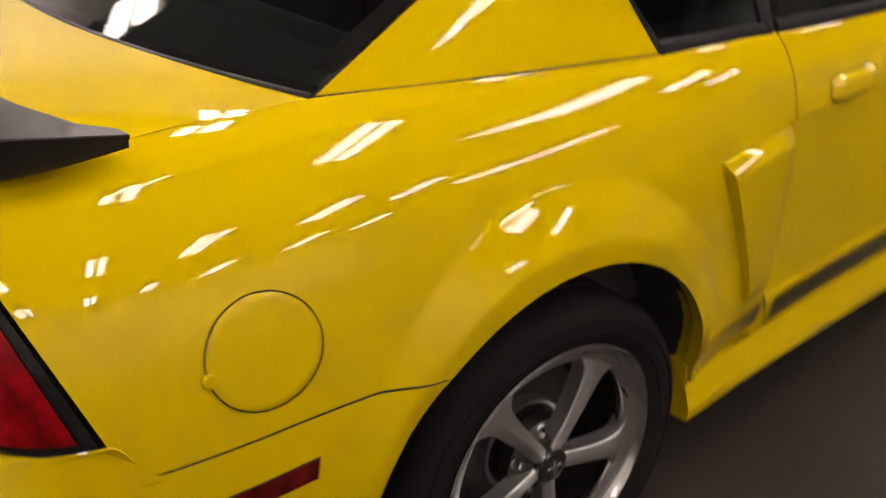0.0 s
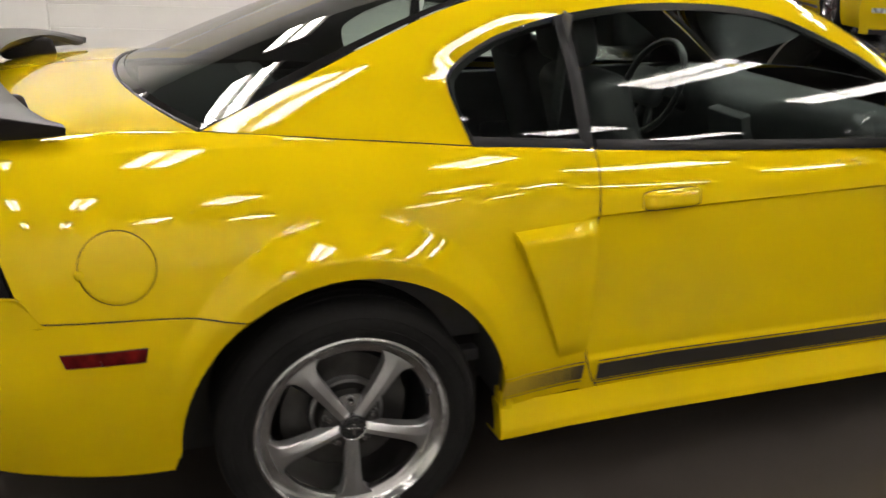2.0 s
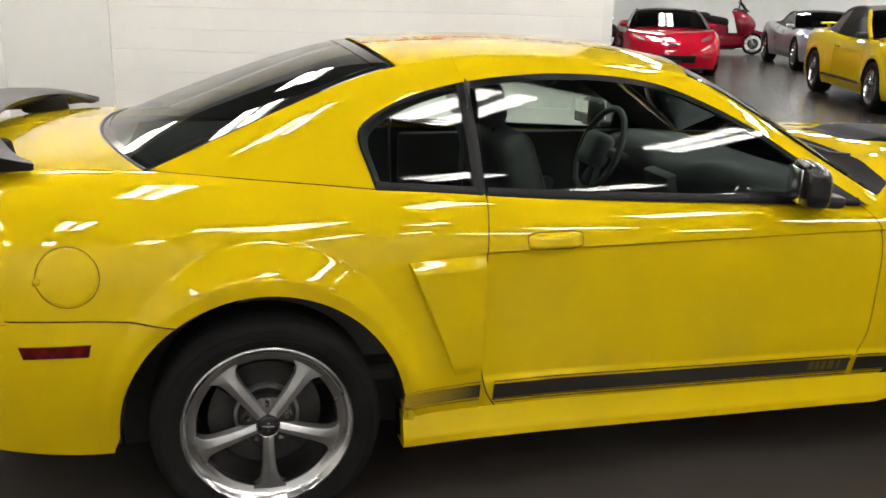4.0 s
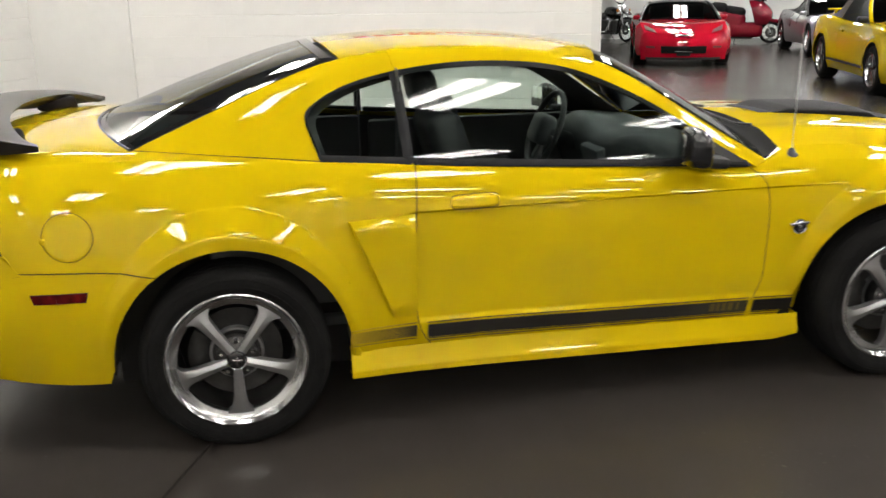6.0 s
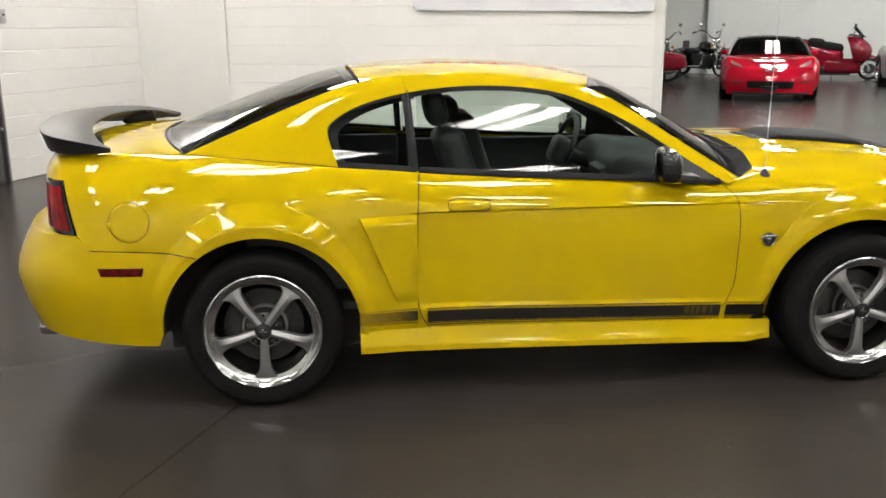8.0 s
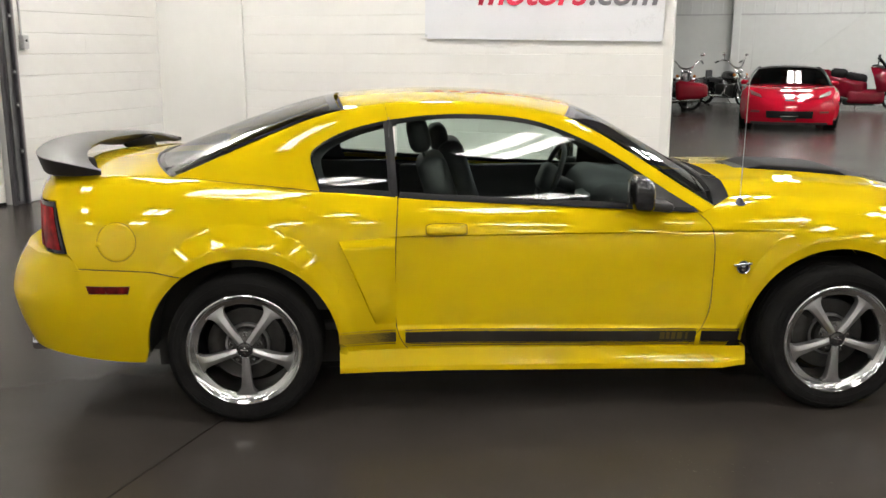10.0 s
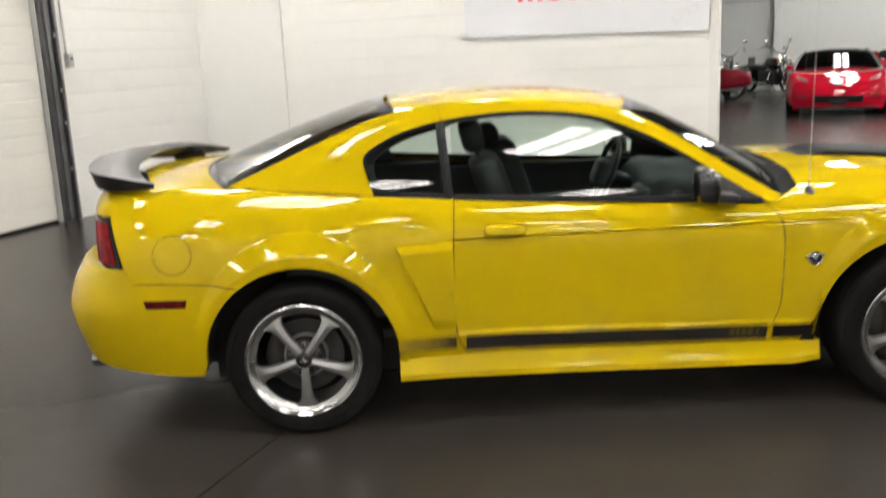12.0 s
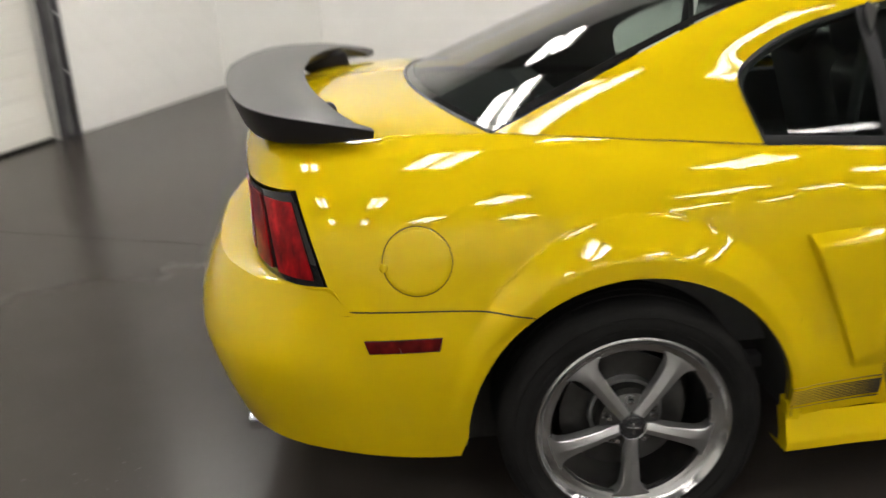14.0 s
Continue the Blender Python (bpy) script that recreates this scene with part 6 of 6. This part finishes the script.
def cruiser(label, at, body, fairing=False):
    """A heavy cruiser with chrome bars; x ahead."""
    ob = thing("motorcycle", label, "motorcycle", at, "parked motorcycles")
    bike_wheel(ob, -0.78, 0.32)
    bike_wheel(ob, 0.82, 0.34)
    for x, r in ((-0.78, 0.36), (0.82, 0.38)):
        bm = patch(lambda u, v: (x + r * math.cos(math.pi * (0.02 + 0.96 * u)) * (1 - 0.35 * abs(2 * v - 1) ** 4), -0.10 + 0.20 * v, 0.33 + r * (1 - 0.35 * abs(2 * v - 1) ** 4) * math.sin(math.pi * (0.02 + 0.96 * u))), 20, 12, (0, 0, 1))
        part("fender", bm, body, ob, thick=0.008)
    bm = bmesh.new()
    bmesh.ops.create_uvsphere(bm, u_segments=24, v_segments=14, radius=1)
    for v in bm.verts:
        v.co = Vector((v.co.x * 0.36, v.co.y * (0.18 + 0.04 * v.co.x), v.co.z * 0.17))
    part("tank", bm, body, ob, at=pose(0.22, 0, 0.80, 0, 10, 0))
    part("seat", block((0.72, 0.30, 0.13), (-0.36, 0, 0.70), 0.055, 4, turn=pose(0, 0, 0, 0, 5, 0)), LEATHER, ob)
    part("backrest", block((0.06, 0.24, 0.22), (-0.72, 0, 0.88), 0.03, 3), LEATHER, ob)
    eng = part("engine", block((0.62, 0.34, 0.38), (0.08, 0, 0.42), 0.06, 2), IRON, ob)
    part("side_cover", block((0.50, 0.30, 0.34), (-0.38, 0, 0.52), 0.08, 3), BLACK_GLOSS, ob)
    part("frame", tube([(0.60, 0, 0.95), (0.45, 0, 0.55), (0.40, 0, 0.22), (-0.45, 0, 0.22), (-0.60, 0, 0.55)], 0.03, 8), BLACK_GLOSS, ob)
    part("crash_bar", tube([(0.42, -0.12, 0.70), (0.46, -0.36, 0.55), (0.44, -0.36, 0.35), (0.38, -0.1, 0.24)], 0.016, 8), CHROME, ob)
    part("crash_bar", tube([(0.42, 0.12, 0.70), (0.46, 0.36, 0.55), (0.44, 0.36, 0.35), (0.38, 0.1, 0.24)], 0.016, 8), CHROME, ob)
    for t, x in ((-22, 0.0), (22, 0.16)):
        bm = bmesh.new()
        for k in range(7):
            joined(bm, lathe([(0.0, 0.03 * k), (0.085, 0.03 * k), (0.088, 0.03 * k + 0.014), (0.0, 0.03 * k + 0.018)], 16, "Z"))
        part("cylinder", bm, CHROME, eng, at=pose(x, 0, 0.52, 0, t, 0))
    for s in (-1, 1):
        part("exhaust", tube([(0.2, s * 0.15, 0.45), (0.15, s * 0.20, 0.28), (-0.2, s * 0.21, 0.26), (-1.05, s * 0.21, 0.30)], [0.025, 0.03, 0.045, 0.05], 12), CHROME, ob)
        part("fork", tube([(0.86, s * 0.10, 0.33), (0.50, s * 0.10, 1.10)], [0.03, 0.022], 10), CHROME, ob)
        bm = block((0.80, 0.26, 0.52), (-0.82, s * 0.29, 0.56), 0.11, 4, turn=pose(0, 0, 0, 0, 4, 0))
        for v in bm.verts:
            taper = step((-0.62 - v.co.x) / 0.65)
            v.co.z = 0.44 + (v.co.z - 0.44) * (1 - 0.40 * taper)
            v.co.y = s * 0.29 + (v.co.y - s * 0.29) * (1 - 0.35 * taper)
        part("saddlebag", bm, body, ob)
        part("passing_lamp", lathe([(0, 0.08), (0.06, 0.07), (0.068, 0.04), (0.05, -0.03), (0, -0.05)], 18, "X"), CHROME, ob, at=pose(0.66, s * 0.19, 0.80))
        part("fork_cover", tube([(0.64, s * 0.10, 0.78), (0.53, s * 0.10, 1.02)], [0.046, 0.050], 12), CHROME, ob)
        part("grip", tube([(0.06, s * 0.44, 1.21), (0.19, s * 0.41, 1.255)], 0.024, 10), BLACK_TRIM, ob)
        part("indicator", lathe([(0, 0.05), (0.04, 0.03), (0.04, 0)], 14, "X"), AMBER_LENS, ob, at=pose(0.62, s * 0.22, 0.88))
        m = part("mirror", tube([(0.36, s * 0.36, 1.30), (0.38, s * 0.40, 1.42)], 0.010, 8), CHROME, ob)
        part("mirror_glass", block((0.03, 0.13, 0.08), (0.38, s * 0.41, 1.45), 0.014, 2), CHROME, m)
    part("handlebar", tube([(0.14, -0.42, 1.24), (0.30, -0.38, 1.29), (0.42, -0.29, 1.26), (0.50, -0.15, 1.10), (0.52, 0, 1.06), (0.50, 0.15, 1.10), (0.42, 0.29, 1.26), (0.30, 0.38, 1.29), (0.14, 0.42, 1.24)], 0.020, 10), CHROME, ob)
    part("headlamp", lathe([(0, 0.13), (0.09, 0.11), (0.105, 0.08), (0.09, 0.0), (0.03, -0.06)], 24, "X"), CHROME, ob, at=pose(0.66, 0, 0.88))
    part("lamp_glass", lathe([(0, 0.135), (0.088, 0.116), (0.09, 0.11)], 24, "X"), CLEAR_LENS, ob, at=pose(0.66, 0, 0.88))
    part("stand", tube([(-0.05, 0.12, 0.25), (-0.02, 0.30, 0.01)], 0.014, 8), IRON, ob)
    if fairing:
        for s in (-1, 1):
            part("leg_fairing", block((0.26, 0.22, 0.46), (0.46, s * 0.26, 0.50), 0.09, 3, turn=pose(0, 0, 0, 0, -12, 0)), body, ob)
        part("chin_fairing", block((0.70, 0.40, 0.22), (0.10, 0, 0.24), 0.09, 3), body, ob)
    return ob


def scooter(label, at):
    """A big red scooter with a full fairing; x ahead."""
    ob = thing("scooter", label, "scooter", at)
    bike_wheel(ob, -0.72, 0.27, BLACK_GLOSS)
    bike_wheel(ob, 0.78, 0.29, BLACK_GLOSS)

    bm = block((1.14, 0.46, 0.60), (-0.44, 0, 0.52), 0.18, 5)
    for v in bm.verts:
        v.co.z += 0.16 * step((-0.35 - v.co.x) / 0.6)
        v.co.y *= 1 - 0.35 * step((-0.55 - v.co.x) / 0.5)
    part("tail_fairing", bm, SHADED_RED, ob)
    def shield(u, v):
        """The front shield from the wheel up to the bars, round in plan and leaning back."""
        a = math.pi * (u - 0.5) * 1.16
        wide = 0.19 + 0.19 * math.sin(math.pi * min(v * 0.62 + 0.22, 1.0)) - 0.10 * step((v - 0.72) / 0.3)
        deep = 0.27 + 0.14 * math.sin(math.pi * v)
        return (0.52 - 0.20 * v + 0.10 * math.sin(math.pi * v) + deep * (math.cos(a) - 0.3), wide * math.sin(a) / math.sin(math.pi * 0.5), 0.50 + 0.62 * v)

    part("front_fairing", patch(shield, 24, 18, (1, 0, 0)), SHADED_RED, ob, thick=0.03)
    part("inner_leg_shield", block((0.10, 0.40, 0.56), (0.36, 0, 0.72), 0.05, 3, turn=pose(0, 0, 0, 0, -16, 0)), BLACK_TRIM, ob)
    part("beak", patch(lambda u, v: (0.60 + 0.44 * v - 0.05 * (2 * u - 1) ** 2, (-0.12 + 0.24 * u) * (1 - 0.5 * v), 0.70 - 0.10 * v - 0.07 * (2 * u - 1) ** 2), 8, 10, (0.3, 0, 1)), SHADED_RED, ob, thick=0.02)
    part("floor_board", block((0.95, 0.48, 0.40), (0.10, 0, 0.36), 0.13, 4), SHADED_RED, ob)
    bm = patch(lambda u, v: (0.78 + 0.34 * math.cos(math.pi * (0.1 + 0.7 * u)), -0.08 + 0.16 * v, 0.29 + 0.34 * math.sin(math.pi * (0.1 + 0.7 * u))), 16, 4, (0, 0, 1))
    part("front_fender", bm, SHADED_RED, ob, thick=0.01)
    part("seat", block((0.56, 0.38, 0.26), (-0.16, 0, 0.84), 0.12, 5, turn=pose(0, 0, 0, 0, 10, 0)), BLACK_MATT, ob)
    part("pillion_seat", block((0.46, 0.36, 0.30), (-0.58, 0, 0.93), 0.13, 5, turn=pose(0, 0, 0, 0, 6, 0)), BLACK_MATT, ob)
    part("tail_hump", block((0.36, 0.40, 0.28), (-0.94, 0, 0.92), 0.11, 4), SHADED_RED, ob)
    part("windshield", patch(lambda u, v: (0.64 - 0.24 * v - 0.10 * (2 * u - 1) ** 2, (-0.2 + 0.4 * u) * (1 - 0.35 * v), 1.10 + 0.26 * v), 10, 8, (1, 0, 0.3)), FAR_GLASS, ob, "smoked windshield", thick=0.004)
    part("dash_cover", block((0.20, 0.34, 0.10), (0.40, 0, 1.12), 0.04, 3), BLACK_TRIM, ob)
    part("belly", block((0.80, 0.34, 0.16), (-0.05, 0, 0.20), 0.06, 3), BLACK_TRIM, ob)
    part("handlebar", tube([(0.22, -0.37, 1.16), (0.34, -0.2, 1.18), (0.38, 0, 1.12), (0.34, 0.2, 1.18), (0.22, 0.37, 1.16)], 0.022, 8), BLACK_TRIM, ob)
    for s in (-1, 1):
        part("fork", tube([(0.78, s * 0.09, 0.28), (0.60, s * 0.09, 0.75)], 0.022, 8), ALLOY, ob)
        m = part("mirror", tube([(0.34, s * 0.24, 1.17), (0.36, s * 0.33, 1.36)], 0.011, 8), BLACK_TRIM, ob)
        part("mirror_glass", block((0.05, 0.15, 0.10), (0.36, s * 0.35, 1.40), 0.02, 2), BLACK_TRIM, m)
        part("headlamp", block((0.04, 0.13, 0.07), (0.735, s * 0.10, 0.86), 0.02, 2, turn=pose(0, 0, 0, 0, -12, s * 28)), CLEAR_LENS, ob)
    part("exhaust", tube([(-0.3, -0.18, 0.28), (-0.95, -0.20, 0.40)], [0.04, 0.06], 12), IRON, ob)
    part("stand", tube([(-0.1, 0.0, 0.25), (-0.14, 0.16, 0.01)], 0.014, 8), IRON, ob)
    return ob


cruiser("dark red touring motorcycle with long tapered saddlebags", pose(7.75, 19.43, 0, 0, 0, 160), MAROON, True)
cruiser("black motorcycle with tall chrome handlebars and headlamp", pose(8.70, 20.30, 0, 0, 0, -107), BLACK_GLOSS)
cruiser("black cruiser motorcycle with chrome handlebars by the far wall", pose(10.36, 21.80, 0, 0, 0, -70), BLACK_GLOSS)
scooter("red maxi scooter with black seat and full fairing", pose(13.16, 19.30, 0, 0, 0, -30))

# ---- pieces of the walls and the floor ----
def wall_block(long, high, facing):
    """One painted block, its face edges eased; the bed joints a little deeper than the head joints."""
    g, h = long / 2 - 0.0001, high / 2 - 0.0005
    bm = bmesh.new()
    rings = []
    for inset, out in ((0.0, 0.0), (0.0, 0.0250), (0.0024, 0.0284), (0.0062, 0.0300)):
        rings.append([bm.verts.new((x * g, -out, z * (h - inset))) for x, z in ((-1, -1), (1, -1), (1, 1), (-1, 1))])
    for a, b in zip(rings, rings[1:]):
        for k in range(4):
            bm.faces.new([a[k], a[(k + 1) % 4], b[(k + 1) % 4], b[k]])
    bm.faces.new(rings[-1])
    bmesh.ops.recalc_face_normals(bm, faces=bm.faces)
    bm.transform(facing)
    me = bpy.data.meshes.new("block")
    bm.to_mesh(me)
    bm.free()
    me.materials.append(BLOCK_PAINT)
    return me


def lay_blocks(wall, facing, start, end, place):
    """Running bond from start to end along the wall; the lower courses as pieces of their own, the rest joined."""
    rest = bmesh.new()
    kinds = {}
    for row in range(int(CEILING_Z / COURSE)):
        z, x = (row + 0.5) * COURSE, start
        cut = BLOCK_LONG * (0.5 if row % 2 else 1.0)
        while x < end - 0.02:
            long = min(cut, end - x)
            key = round(long, 3)
            if key not in kinds:
                kinds[key] = wall_block(long, COURSE, facing)
            m = place(x + long / 2, z) @ pose(0, 0, 0, random.uniform(-0.12, 0.12), 0, random.uniform(-0.06, 0.06))
            if row < 12:
                o = new("block", kinds[key])
                o.parent = wall
                o.matrix_basis = m
            else:
                me = kinds[key].copy()
                me.transform(m)
                rest.from_mesh(me)
                bpy.data.meshes.remove(me)
            x, cut = x + long, BLOCK_LONG
    o = part("upper_blocks", rest, BLOCK_PAINT, wall, smooth=False)
    o["kind"] = "stuff"


lay_blocks(wall_north, Matrix.Identity(4), 1.20, 6.20, lambda s, z: pose(s, 0.032, z))
lay_blocks(wall_west, pose(0, 0, 0, 0, 0, 90), -2.47, -0.036, lambda s, z: pose(-0.032, s, z))

# floor bays between the saw cuts
for a0, a1 in ((-5.0, -0.994), (-0.994, 5.106), (5.106, 11.206), (11.206, 17.306), (17.306, 28.0)):
    for b0, b1 in ((-18.0, -10.96), (-10.96, -4.86), (-4.86, 1.24), (1.24, 7.34), (7.34, 13.44), (13.44, 22.0)):
        bm = block((a1 - a0 - 0.007, b1 - b0 - 0.007, 0.05), ((a0 + a1) / 2, (b0 + b1) / 2, -0.025))
        part("concrete_bay", bm, FLOOR, floor, smooth=False)
